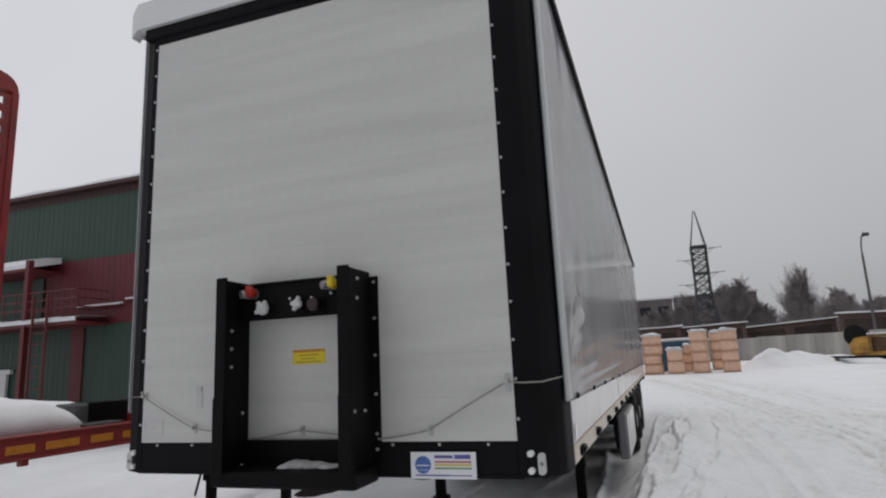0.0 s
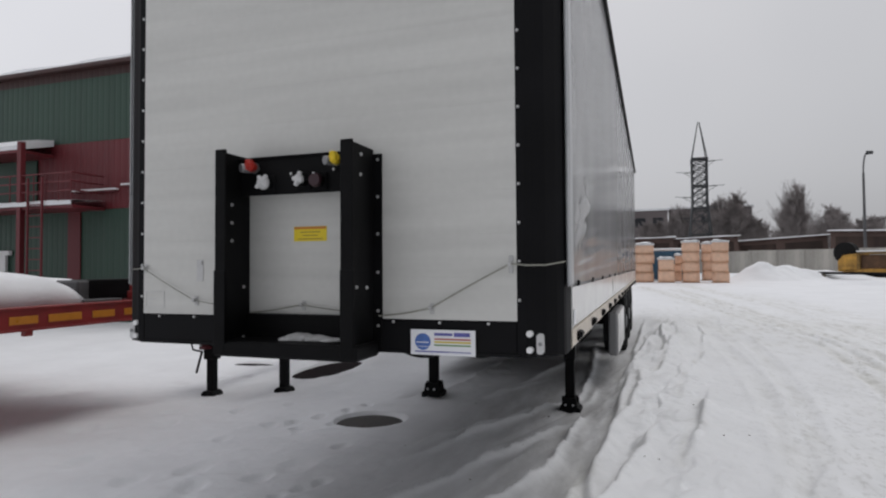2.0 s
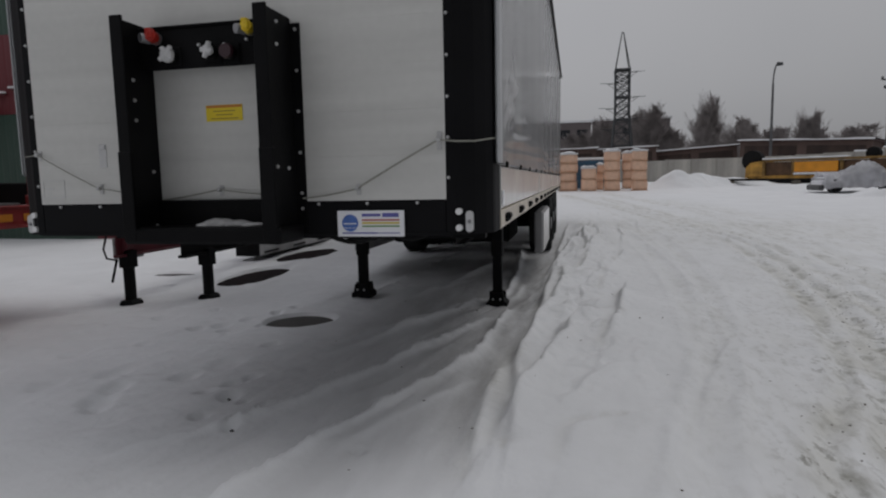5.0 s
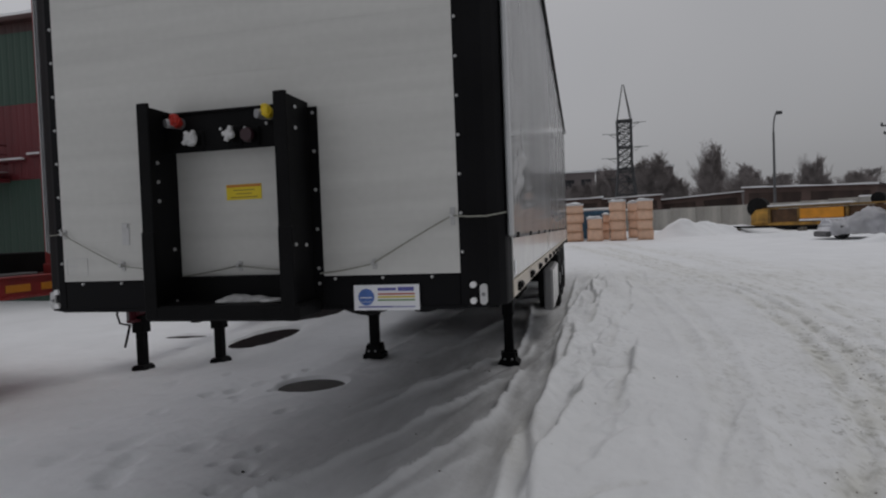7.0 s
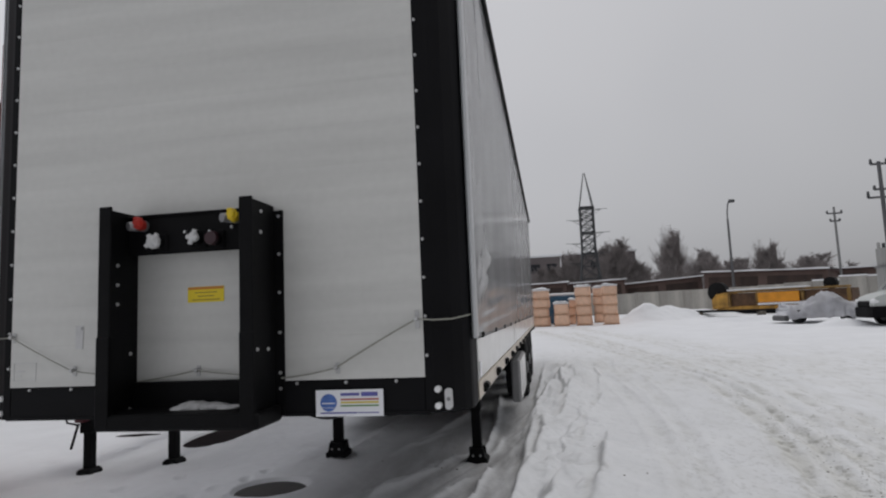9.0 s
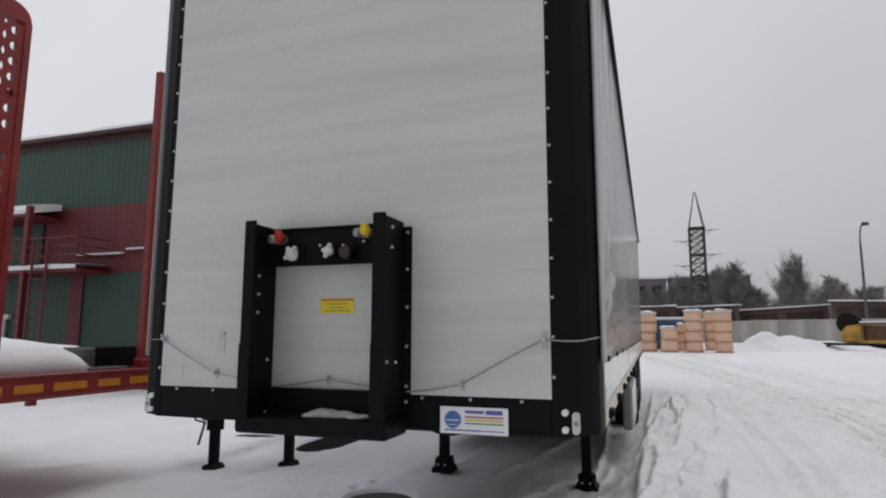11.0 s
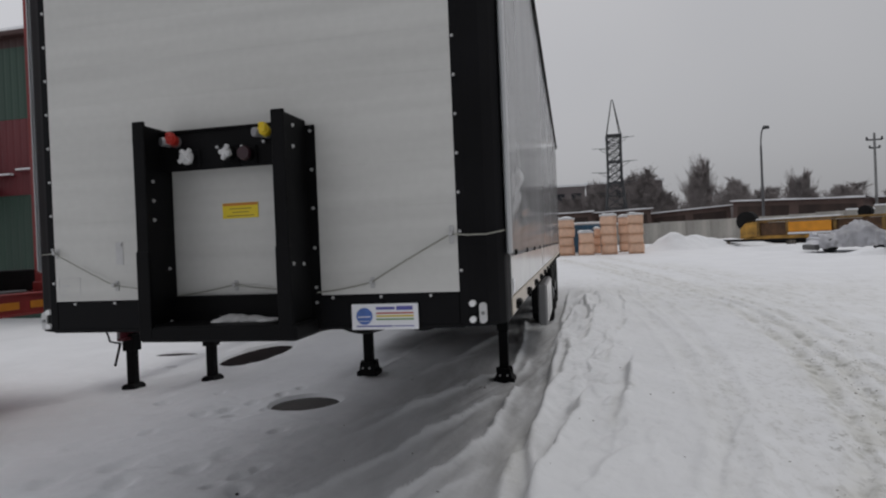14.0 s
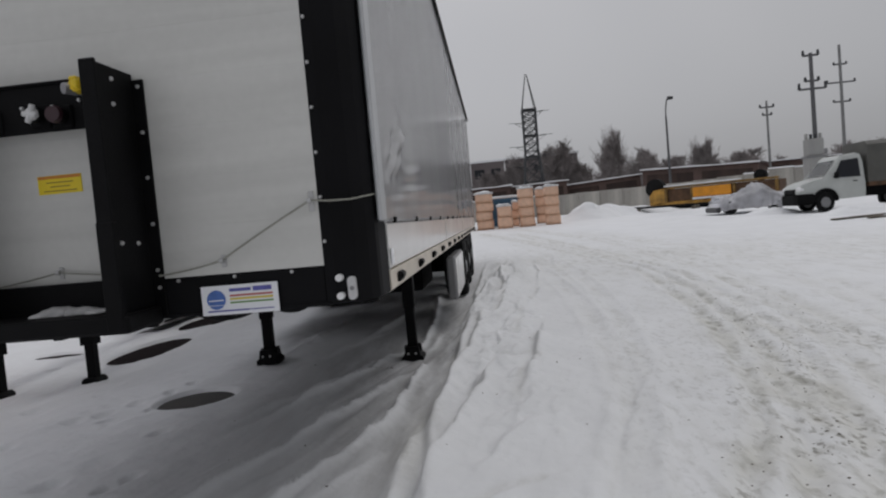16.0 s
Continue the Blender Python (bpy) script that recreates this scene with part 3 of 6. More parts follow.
dirt = np.maximum(dirt, 0.75 * np.exp(-((X - 1.16) / 0.09) ** 2 - ((Y - 1.3) / 0.6) ** 2))
# shade at the foot of each crust step, coloured in through the dirt mask
for c, a, w in STEPS:
    d, s = near_line(X, Y, c)
    dirt = np.maximum(dirt, 0.3 * np.exp(-((s + 0.03) / 0.05) ** 2))
# wheel-packed grey snow beside the trailer and under it, there deepened as painted shade
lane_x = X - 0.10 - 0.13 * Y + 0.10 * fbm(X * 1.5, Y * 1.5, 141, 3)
# greyer towards the back, to darken the ground beneath the trailer
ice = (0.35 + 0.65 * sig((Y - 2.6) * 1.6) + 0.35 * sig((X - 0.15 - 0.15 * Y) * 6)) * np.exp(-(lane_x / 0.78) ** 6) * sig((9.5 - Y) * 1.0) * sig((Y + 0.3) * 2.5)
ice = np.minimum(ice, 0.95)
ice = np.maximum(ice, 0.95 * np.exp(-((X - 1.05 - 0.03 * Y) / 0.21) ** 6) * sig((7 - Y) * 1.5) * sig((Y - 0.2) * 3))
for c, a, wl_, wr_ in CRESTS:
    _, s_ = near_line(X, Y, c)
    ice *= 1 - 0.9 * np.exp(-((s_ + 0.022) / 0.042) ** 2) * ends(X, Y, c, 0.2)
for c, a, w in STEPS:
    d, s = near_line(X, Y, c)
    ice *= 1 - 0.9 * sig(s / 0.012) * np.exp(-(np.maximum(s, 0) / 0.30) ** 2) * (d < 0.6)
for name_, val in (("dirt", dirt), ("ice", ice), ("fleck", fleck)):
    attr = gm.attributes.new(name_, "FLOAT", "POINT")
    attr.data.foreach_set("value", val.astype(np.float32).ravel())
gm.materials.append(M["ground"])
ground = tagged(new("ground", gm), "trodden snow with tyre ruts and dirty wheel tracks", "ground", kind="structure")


def gz(x, y):
    """The ground's height, read off its mesh."""
    i = min(max(int(np.searchsorted(gx, x)) - 1, 0), nx - 2)
    j = min(max(int(np.searchsorted(gy, y)) - 1, 0), ny - 2)
    u, v = (x - gx[i]) / (gx[i + 1] - gx[i]), (y - gy[j]) / (gy[j + 1] - gy[j])
    return float((Z[j, i] * (1 - u) + Z[j, i + 1] * u) * (1 - v) + (Z[j + 1, i] * (1 - u) + Z[j + 1, i + 1] * u) * v)


def spot(az, d, el=None):
    """A place of the yard, by bearing and distance from the walk's middle."""
    x, y = 1.7 + d * math.sin(radians(az)), -2.6 + d * math.cos(radians(az))
    return (x, y, 1.42 + d * math.tan(radians(el))) if el is not None else (x, y, gz(x, y))


# ---- the semi-trailer ----
XL, XR, CX = -1.37, 1.265, -0.05
PL, PR = -1.185, 1.05          # edges of the white front wall
Z0, Z1 = 1.27, 3.79            # its foot and head
REAR = 13.5
trailer = thing("semi_trailer", (CX, 0, 0), "white curtain-sided semi-trailer with black corner posts on landing legs", "semi-trailer")

# front wall of wide boards on a backing
wall = part("front_wall", box(B(), PL, PR, 0.012, 0.05, Z0, Z1), M["panel"], trailer, "white boarded front wall")
n_boards = 12
bh = (Z1 - Z0) / n_boards
for k in range(n_boards):
    part("board", box(B(), PL, PR, 0.0, 0.012, Z0 + k * bh + 0.0001, Z0 + (k + 1) * bh - 0.0001, bevel=0.0005), M["panel"], wall)


def post(side):
    e, o = (PR, XR) if side > 0 else (PL, XL)
    s = side
    prof = [(e, 0.002), (e + s * 0.04, 0.002), (e + s * 0.07, 0.018), (e + s * 0.13, 0.045), (e + s * 0.175, 0.085), (o - s * 0.012, 0.125),
            (o - s * 0.006, 0.16), (o - s * 0.006, 0.335), (o - s * 0.10, 0.335), (e, 0.08)]
    bm = prism(B(), prof, "z", 1.105, 3.90)
    return part("corner_post", bm, M["black"], trailer, "black corner post", smooth=False)


posts = {1: post(1), -1: post(-1)}
beam = B()
box(beam, PL, PR, 0.002, 0.10, 1.105, Z0 - 0.002, bevel=0.006)
box(beam, PL - 0.02, PR + 0.02, -0.004, 0.09, 1.100, 1.118, bevel=0.003)
part("bottom_beam", beam, M["black"], trailer, "black front sill beam")
top = B()
box(top, PL, PR, -0.012, 0.10, Z1 + 0.002, Z1 + 0.05, bevel=0.006)
box(top, PL - 0.1, PR + 0.1, -0.03, 0.10, Z1 + 0.045, Z1 + 0.125, bevel=0.012)
part("top_rail", top, M["black"], trailer, "black head rail")

# roof cover of grey-white sheet that folds over the edges
rf = B()
prof = [(XL - 0.03, 3.93), (XL - 0.025, 4.03), (XL + 0.05, 4.10), (CX, 4.13), (XR - 0.05, 4.10), (XR + 0.015, 4.05), (XR + 0.02, 3.99), (XR - 0.01, 3.99), (XR - 0.06, 4.06), (CX, 4.09), (XL + 0.06, 4.06), (XL, 4.02), (XL + 0.005, 3.90)]
prism(rf, prof, "y", 0.0, REAR)
prism(rf, [(XL, 3.86), (XL + 0.012, 3.88), (XL + 0.05, 3.912), (XR - 0.05, 3.912), (XR + 0.02, 3.90), (XR + 0.02, 4.03), (XR - 0.04, 4.10), (CX, 4.125), (XL + 0.04, 4.10), (XL, 4.03)], "y", -0.05, 0.02)
part("roof_cover", rf, M["pvc"], trailer, "pale sheet roof cover")

# screws up the edges and along the foot of the wall
sc = B()
tube(sc, (0, 0, 0), (0, -0.008, 0), 0.0088, 0.006, seg=8)
screw_mesh = mesh_of(sc, "screw", M["zinc"])
for k in range(14):
    z = 1.37 + k * 0.1838
    piece("screw", screw_mesh, posts[1], (PR + 0.012, 0.002, z))
    piece("screw", screw_mesh, posts[-1], (PL - 0.012, 0.002, z))
for k in range(9):
    piece("screw", screw_mesh, wall, (PL + 0.12 + k * 0.247, 0.0, Z0 - 0.014))

# marker lamps and reflectors on the sill ends
for s in (1, -1):
    e = PR if s > 0 else PL
    for z in (1.213, 1.137):
        rb = B()
        tube(rb, (e + s * 0.058, 0.02, z), (e + s * 0.058, -0.008, z), 0.0165, 0.015, seg=16)
        part("reflector", rb, M["lens"], trailer, "round white reflector")
    lamp = B()
    prof = [(e + s * 0.104 + 0.0175 * math.cos(a), 1.165 + (0.032 if math.sin(a) > 0 else -0.032) + 0.0175 * math.sin(a)) for a in [2 * math.pi * i / 20 for i in range(20)]]
    prism(lamp, prof, "y", 0.016, 0.05)
    lo = part("marker_lamp", lamp, M["greyplastic"], trailer, "oval white marker lamp")
    ll = B()
    tube(ll, (e + s * 0.104, 0.017, 1.165), (e + s * 0.104, 0.010, 1.165), 0.010, 0.008, seg=14)
    part("lamp_lens", ll, M["greybox"], lo)

# white company board, lettering as bars, a blue disc for its mark
sign = part("sign_board", box(B(), 0.515, 0.848, -0.014, -0.006, 1.098, 1.222, bevel=0.002), M["sign"], trailer, "white sign with blue disc and coloured lines")
dk = B()
tube(dk, (0.580, -0.0145, 1.163), (0.580, -0.016, 1.163), 0.041, seg=28)
part("disc", dk, M["signblue"], sign)
dk = B()
box(dk, 0.548, 0.612, -0.0175, -0.0165, 1.158, 1.1625)
box(dk, 0.545, 0.615, -0.0175, -0.0165, 1.1385, 1.1405)
part("disc_band", dk, M["sign"], sign)
for x0, x1, z0, z1, mm in ((0.640, 0.733, 1.194, 1.207, "signnavy"), (0.742, 0.822, 1.191, 1.210, "signnavy"), (0.640, 0.826, 1.1735, 1.1805, "signred"),
                           (0.640, 0.826, 1.1590, 1.1670, "signgold"), (0.640, 0.826, 1.1440, 1.1510, "signgreen"), (0.540, 0.720, 1.1120, 1.1180, "signnavy"), (0.725, 0.826, 1.1130, 1.1170, "signnavy")):
    part("text_bar", box(B(), x0, x1, -0.016, -0.0144, z0, z1), M[mm], sign)

# coupling frame on the front wall
cf = part("coupling_frame", box(B(), -0.47, 0.345, -0.27, -0.012, 1.085, 1.160, bevel=0.012), M["blacksteel"], trailer, "black steel coupling frame with bottom tray")


def upright(s):
    x = 0.305 if s > 0 else -0.445
    bm = B()
    box(bm, x - 0.006, x + 0.006, -0.255, -0.003, 1.10, 2.135, bevel=0.004)         # web
    box(bm, x - (0.045 if s > 0 else 0.015), x + (0.02 if s > 0 else 0.05), -0.268, -0.252, 1.10, 2.14, bevel=0.004)      # front flange
    box(bm, min(x, x + s * 0.055), max(x, x + s * 0.055), -0.012, -0.002, 1.11, 2.11, bevel=0.003)  # wall flange
    box(bm, x - (0.047 if s > 0 else 0.019), x + (0.024 if s > 0 else 0.05), -0.272, -0.24, 1.10, 1.52, bevel=0.004)
    return part("upright", bm, M["blacksteel"], cf)


ups = {1: upright(1), -1: upright(-1)}
bt = B()
tube(bt, (0, 0, 0), (0.008, 0, 0), 0.010, 0.007, seg=8)
bolt_x = mesh_of(bt, "bolt", M["zinc"])
bt = B()
tube(bt, (0, 0, 0), (0, -0.008, 0), 0.009, 0.0065, seg=8)
bolt_y = mesh_of(bt, "bolt", M["zinc"])
for y, z in ((-0.15, 2.085), (-0.155, 1.985), (-0.20, 1.435), (-0.09, 1.43), (-0.195, 1.14), (-0.09, 1.145)):
    piece("bolt", bolt_x, ups[1], (0.311, y, z))
for z in (2.08, 1.89, 1.70, 1.505, 1.31, 1.235):
    piece("bolt", bolt_y, ups[1], (0.338, -0.012, z))
for y, z in ((-0.16, 1.865), (-0.16, 1.77), (-0.16, 1.675), (-0.06, 1.43), (-0.06, 1.16)):
    piece("bolt", bolt_x, ups[-1], (-0.439, y, z))
cb = B()
box(cb, -0.44, 0.30, -0.085, -0.073, 1.918, 2.115, bevel=0.004)
box(cb, -0.44, 0.30, -0.10, -0.03, 2.108, 2.12, bevel=0.004)
cross = part("crossbar", cb, M["blacksteel"], cf, "black coupling plate")
kb = B()
box(kb, -0.44, 0.30, -0.04, -0.012, 1.115, 1.285, bevel=0.004)
part("kick_plate", kb, M["blacksteel"], cf)


def coupling(x, z, colour, label):
    bm = B()
    tube(bm, (x, -0.085, z), (x, -0.12, z), 0.03, 0.03, seg=16)
    tube(bm, (x - 0.012, -0.12, z - 0.004), (x - 0.034, -0.16, z - 0.008), 0.027, 0.022, seg=16)
    head = part("air_coupling", bm, M["rim"], cross, label)
    cp = B()
    tube(cp, (x + 0.0, -0.108, z), (x + 0.012, -0.152, z + 0.004), 0.030, 0.026, seg=18)
    box(cp, x + 0.002, x + 0.030, -0.165, -0.115, z - 0.012, z + 0.024, bevel=0.006)
    box(cp, x - 0.012, x + 0.022, -0.16, -0.12, z + 0.020, z + 0.038, bevel=0.006)
    part("coupling_cap", cp, colour, head)


coupling(-0.35, 2.065, M["redplastic"], "red air coupling head")
coupling(0.15, 2.075, M["yellowplastic"], "yellow air coupling head")


def socket(x, z, body, capm, label, star=False, tilt=0.0, cap=0.036):
    bm = B()
    box(bm, x - 0.045, x + 0.045, -0.098, -0.085, z - 0.05, z + 0.045, bevel=0.006)
    tube(bm, (x, -0.095, z), (x, -0.135, z), 0.034, seg=18)
    so = part("socket", bm, body, cross, label)
    cp = B()
    tube(cp, (x, -0.135, z), (x, -0.152, z), cap, cap * 0.86, seg=20)
    if star:
        for k in range(4):
            a = tilt + k * math.pi / 2 + 0.25 * math.sin(k * 2.3 + x * 20)
            tube(cp, (x, -0.145, z), (x + (cap + 0.004) * math.cos(a), -0.15, z + (cap + (0.004 if k % 2 else 0.014)) * math.sin(a)), 0.015, 0.011, seg=8)
    part("socket_cap", cp, capm, so)


socket(-0.26, 1.975, M["blacksteel"], M["greyplastic"], "round socket with pale grey cap", star=True, tilt=0.6)
socket(-0.045, 1.985, M["blacksteel"], M["greyplastic"], "socket with grey winged cap", star=True, tilt=1.25, cap=0.026)
socket(0.05, 1.975, M["blacksteel"], M["maroon"], "socket with dark maroon lid")
for x, z in ((-0.115, 2.02), (0.0, 1.985), (0.018, 2.015), (0.135, 2.03)):
    piece("bolt", bolt_y, cross, (x, -0.098, z))

# yellow notice on the wall inside the frame
note = part("notice", box(B(), -0.16, 0.038, -0.0035, -0.0005, 1.672, 1.750), M["label"], trailer, "yellow notice with small print")
part("text_bar", box(B(), -0.157, 0.035, -0.0048, -0.0036, 1.736, 1.748), M["inkred"], note)
for k, (a, b) in enumerate(((-0.12, 0.0), (-0.105, -0.015), (-0.135, 0.015))):
    part("text_bar", box(B(), a, b, -0.0048, -0.0036, 1.718 - k * 0.018, 1.7225 - k * 0.018), M["ink"], note)
# faded type plate and small bracket low on the wall
pl = B()
for x0, x1, z0, z1 in ((-1.165, -1.03, 1.395, 1.398), (-1.165, -1.03, 1.305, 1.308), (-1.165, -1.162, 1.305, 1.398), (-1.033, -1.03, 1.305, 1.398), (-1.15, -1.10, 1.352, 1.358), (-1.15, -1.12, 1.33, 1.334)):
    box(pl, x0, x1, -0.0022, -0.0004, z0, z1)
part("type_plate", pl, M["greyplastic"], trailer, "faded sticker outline")
bk = B()
box(bk, -0.80, -0.755, -0.003, -0.0005, 1.46, 1.58, bevel=0.001)
box(bk, -0.795, -0.76, -0.008, -0.002, 1.555, 1.575, bevel=0.001)
part("sticker", bk, M["greyplastic"], trailer)

# customs cord held by small eyes
EYES = [(-1.165, 1.535), (-0.80, 1.352), (-0.10, 1.335), (0.626, 1.328), (1.024, 1.542)]
for x, z in EYES:
    ey = B()
    lo_, hi_ = (0.045, 0.04) if x > 1 else (0.03, 0.022)
    box(ey, x - 0.011, x + 0.011, -0.006, -0.0005, z - lo_, z + hi_, bevel=0.002)
    tube(ey, (x - 0.004, -0.006, z), (x - 0.004, -0.022, z), 0.006, seg=8)
    tube(ey, (x - 0.01, -0.022, z), (x + 0.006, -0.022, z), 0.011, seg=10)
    part("cord_eye", ey, M["zinc"], trailer)


def sag(a, b, drop, n=10):
    return [tuple(a[i] + (b[i] - a[i]) * t - (drop * 4 * t * (1 - t) if i == 2 else 0) for i in range(3)) for t in [k / n for k in range(n + 1)]]


E3 = [(x, -0.026, z) for x, z in EYES]
left_run = [(XL + 0.012, 0.35, 1.52), (XL - 0.002, 0.13, 1.53), (PL - 0.12, 0.035, 1.53), (PL - 0.05, -0.002, 1.53)] + sag(E3[0], E3[1], 0.004) + sag(E3[1], (-0.46, -0.02, 1.312), 0.004)
mid_run = sag((-0.43, -0.02, 1.285), E3[2], 0.004) + sag(E3[2], (0.29, -0.02, 1.295), 0.004)
right_run = sag((0.345, -0.02, 1.285), E3[3], 0.006) + sag(E3[3], E3[4], -0.004) + [(PR + 0.05, -0.006, 1.535), (PR + 0.13, 0.035, 1.535), (XR - 0.012, 0.118, 1.55), (XR + 0.002, 0.16, 1.555)]
for run, r in ((left_run, 0.0030), (mid_run, 0.0036), (right_run, 0.0042)):
    part("cord", rod(B(), run, r, seg=6), M["rope"], trailer, "grey customs cord")

# snow left on the tray
sn = B()
for k, (x, y, r, h) in enumerate(((-0.07, -0.09, 0.09, 0.034), (0.02, -0.085, 0.10, 0.024), (-0.13, -0.10, 0.05, 0.014), (0.11, -0.085, 0.08, 0.012))):
    vs = bmesh.ops.create_icosphere(sn, subdivisions=3, radius=1.0)["verts"]
    for v in vs:
        q = 1 + 0.15 * noise.noise(v.co * 2 + Vector((k, 0, 0)))
        v.co = Vector((x + v.co.x * r * q, y + v.co.y * 0.06 * q, 1.162 + max(-0.002, v.co.z * h * q)))
solo("tray_snow", sn, M["shadesnow"], "small heap of snow lying on the coupling tray", "snow", smooth=True)


# creases pulled into the sheet: from, to (along the side, up), height and half width
CREASES = (((1.12, 1.94), (0.76, 1.81), 0.034, 0.034), ((0.76, 1.81), (0.46, 1.65), 0.030, 0.030), ((0.63, 1.86), (0.43, 1.73), 0.018, 0.022), ((0.95, 1.80), (0.62, 1.66), 0.020, 0.030),
           ((1.20, 1.97), (1.00, 2.06), -0.016, 0.045), ((0.80, 1.90), (0.60, 1.76), -0.022, 0.030),
           ((0.33, 1.54), (2.65, 1.695), 0.011, 0.022), ((0.31, 1.50), (7.4, 1.655), 0.007, 0.018), ((0.40, 1.60), (1.9, 1.78), 0.008, 0.030), ((0.6, 1.47), (5.0, 1.56), -0.006, 0.016))


def crease(y, z):
    w = 0.0
    for (ay, az_), (by, bz_), amp, wid in CREASES:
        dy, dz = by - ay, bz_ - az_
        t = min(1.0, max(0.0, ((y - ay) * dy + (z - az_) * dz) / (dy * dy + dz * dz)))
        d = math.hypot(y - ay - t * dy, z - az_ - t * dz)
        if d < 5 * wid:
            w += amp * math.exp(-(d / wid) ** 1.4) * min(1.0, 0.35 + 3 * t * (1 - t))
    return w


# side curtains: rippled sheet, slack at the front and pulled straight towards the rear
def curtain(s):
    x0 = (XR + 0.005) if s > 0 else (XL - 0.055)
    bm = B()
    ys = [0.135 + 0.018 * i for i in range(80)] + [1.557 + 0.05 * i for i in range(1, 21)] + [2.557 + 0.14 * i for i in range(1, 82)]
    ys = [y for y in ys if y < REAR - 0.05] + [REAR - 0.05]
    zs = [1.43 + 0.016 * j for j in range(44)] + [2.118 + 0.05 * j for j in range(1, 38)]
    grid = []
    for y in ys:
        col = []
        for z in zs:
            u = (z - 1.43) / 2.56
            loose = math.exp(-(y / 1.5) ** 2)
            w = 0.011 * math.sin(y * 8.5 + 0.9 * math.sin(z * 2)) * loose * (0.25 + 0.75 * u) + 0.0012 * math.sin(y * 2.1 + z)
            w += 0.012 * noise.noise(Vector((y * 1.9, z * 1.5, 3.3))) * loose
            # slack gathered along the foot
            w += 0.006 * math.sin(z * 44 - y * 0.7 + 1.5 * math.sin(y * 1.1)) * math.exp(-((z - 1.62) / 0.11) ** 2) * min(1, y / 0.8) / (1 + y / 5)
            w += crease(y, z)
            if y < 0.30:
                w *= (y - 0.135) / 0.165
            w *= min(1, (1 - u) * 8)
            col.append(bm.verts.new((x0 + s * w, y, z)))
        grid.append(col)
    for a, b in zip(grid, grid[1:]):
        for j in range(len(zs) - 1):
            bm.faces.new((a[j], b[j], b[j + 1], a[j + 1]))
    bmesh.ops.solidify(bm, geom=bm.faces[:], thickness=0.003)
    cu = part("side_curtain", bm, M["pvc"], trailer, "shiny grey-white side curtain with slack folds", smooth=True)
    ed = B()
    xo = x0 + s * 0.006
    tube(ed, (xo, 0.15, 1.44), (xo, 0.15, 3.99), 0.012, seg=10)
    box(ed, min(xo - s * 0.004, xo + s * 0.006), max(xo - s * 0.004, xo + s * 0.006), 0.13, 0.29, 1.438, 3.99, bevel=0.003)
    part("tension_edge", ed, M["pvcedge"], cu)
    tr = B()
    for i in range(27):
        y = 0.2 + i * 0.5
        box(tr, min(x0, x0 + s * 0.03), max(x0, x0 + s * 0.03), y, y + 0.495, 3.955 + 0.006 * math.sin(i * 2.3), 4.02, bevel=0.006)
    part("top_trim", tr, M["blacksteel"], cu, "dark roof rail")
    return cu


curtain(1), curtain(-1)


def side(s):
    xo = XR - 0.004 if s > 0 else XL + 0.004
    xi = xo - s * 0.03
    x0, x1 = min(xo, xi), max(xo, xi)
    y = 0.345
    k = 0
    while y < REAR - 0.2:
        e = min(y + 3.55, REAR - 0.05)
        bd = part("drop_side", box(B(), x0, x1, y, e - 0.012, 1.206, 1.425, bevel=0.006), M["board"], trailer, "white lower side board")
        pb = B()
        box(pb, x0 - 0.002, x1 + 0.002, e - 0.05, e - 0.014, 1.203, 1.43, bevel=0.003)
        part("hinge_post", pb, M["alu"], bd)
        pb = B()
        box(pb, x0 - 0.003, x1 + 0.003, y + 0.001, y + 0.028, 1.203, 1.43, bevel=0.003)
        part("hinge_post", pb, M["alu"], bd)
        for q in range(4):
            yy = y + 0.20 + q * 0.87
            if yy < e - 0.1:
                bu = B()
                box(bu, min(xo, xo + s * 0.019), max(xo, xo + s * 0.019), yy, yy + 0.055, 1.422, 1.452, bevel=0.004)
                part("buckle", bu, M["blacksteel"], bd)
        y = e
    rl = B()
    prof = [(xo + s * 0.004, 1.115), (xo + s * 0.004, 1.200), (xo - s * 0.03, 1.200), (xo - s * 0.03, 1.10), (xo - s * 0.008, 1.10)]
    prism(rl, prof, "y", 0.338, REAR)
    side_rail = part("side_rail", rl, M["rail"], trailer, "pale side rail with black lashing hooks")
    for q in range(15):
        yy = 0.52 + q * 0.86
        hk = B()
        box(hk, min(xo + s * 0.002, xo + s * 0.022), max(xo + s * 0.002, xo + s * 0.022), yy, yy + 0.14, 1.128, 1.172, bevel=0.006)
        tube(hk, (xo + s * 0.014, yy + 0.02, 1.158), (xo + s * 0.014, yy + 0.12, 1.158), 0.020, seg=8)
        part("lashing_hook", hk, M["blacksteel"], side_rail)
    return side_rail


side(1), side(-1)
tgb = B()
box(tgb, XR - 0.001, XR + 0.003, 0.40, 0.47, 1.225, 1.30, bevel=0.001)
part("sticker", tgb, M["sign"], trailer, "small white sticker")

# floor, chassis beams, cross members
fl = B()
box(fl, XL + 0.05, XR - 0.05, 0.16, REAR, 1.105, 1.17)
part("load_floor", fl, M["greybox"], trailer)
for x in (CX - 0.55, CX + 0.55):
    ch = B()
    box(ch, x - 0.06, x + 0.06, 0.3, REAR - 0.2, 1.06, 1.104)
    box(ch, x - 0.008, x + 0.008, 3.0, REAR - 0.2, 0.74, 1.06)
    box(ch, x - 0.06, x + 0.06, 3.2, REAR - 0.2, 0.72, 0.745, bevel=0.004)
    part("chassis_beam", ch, M["blacksteel"], trailer)
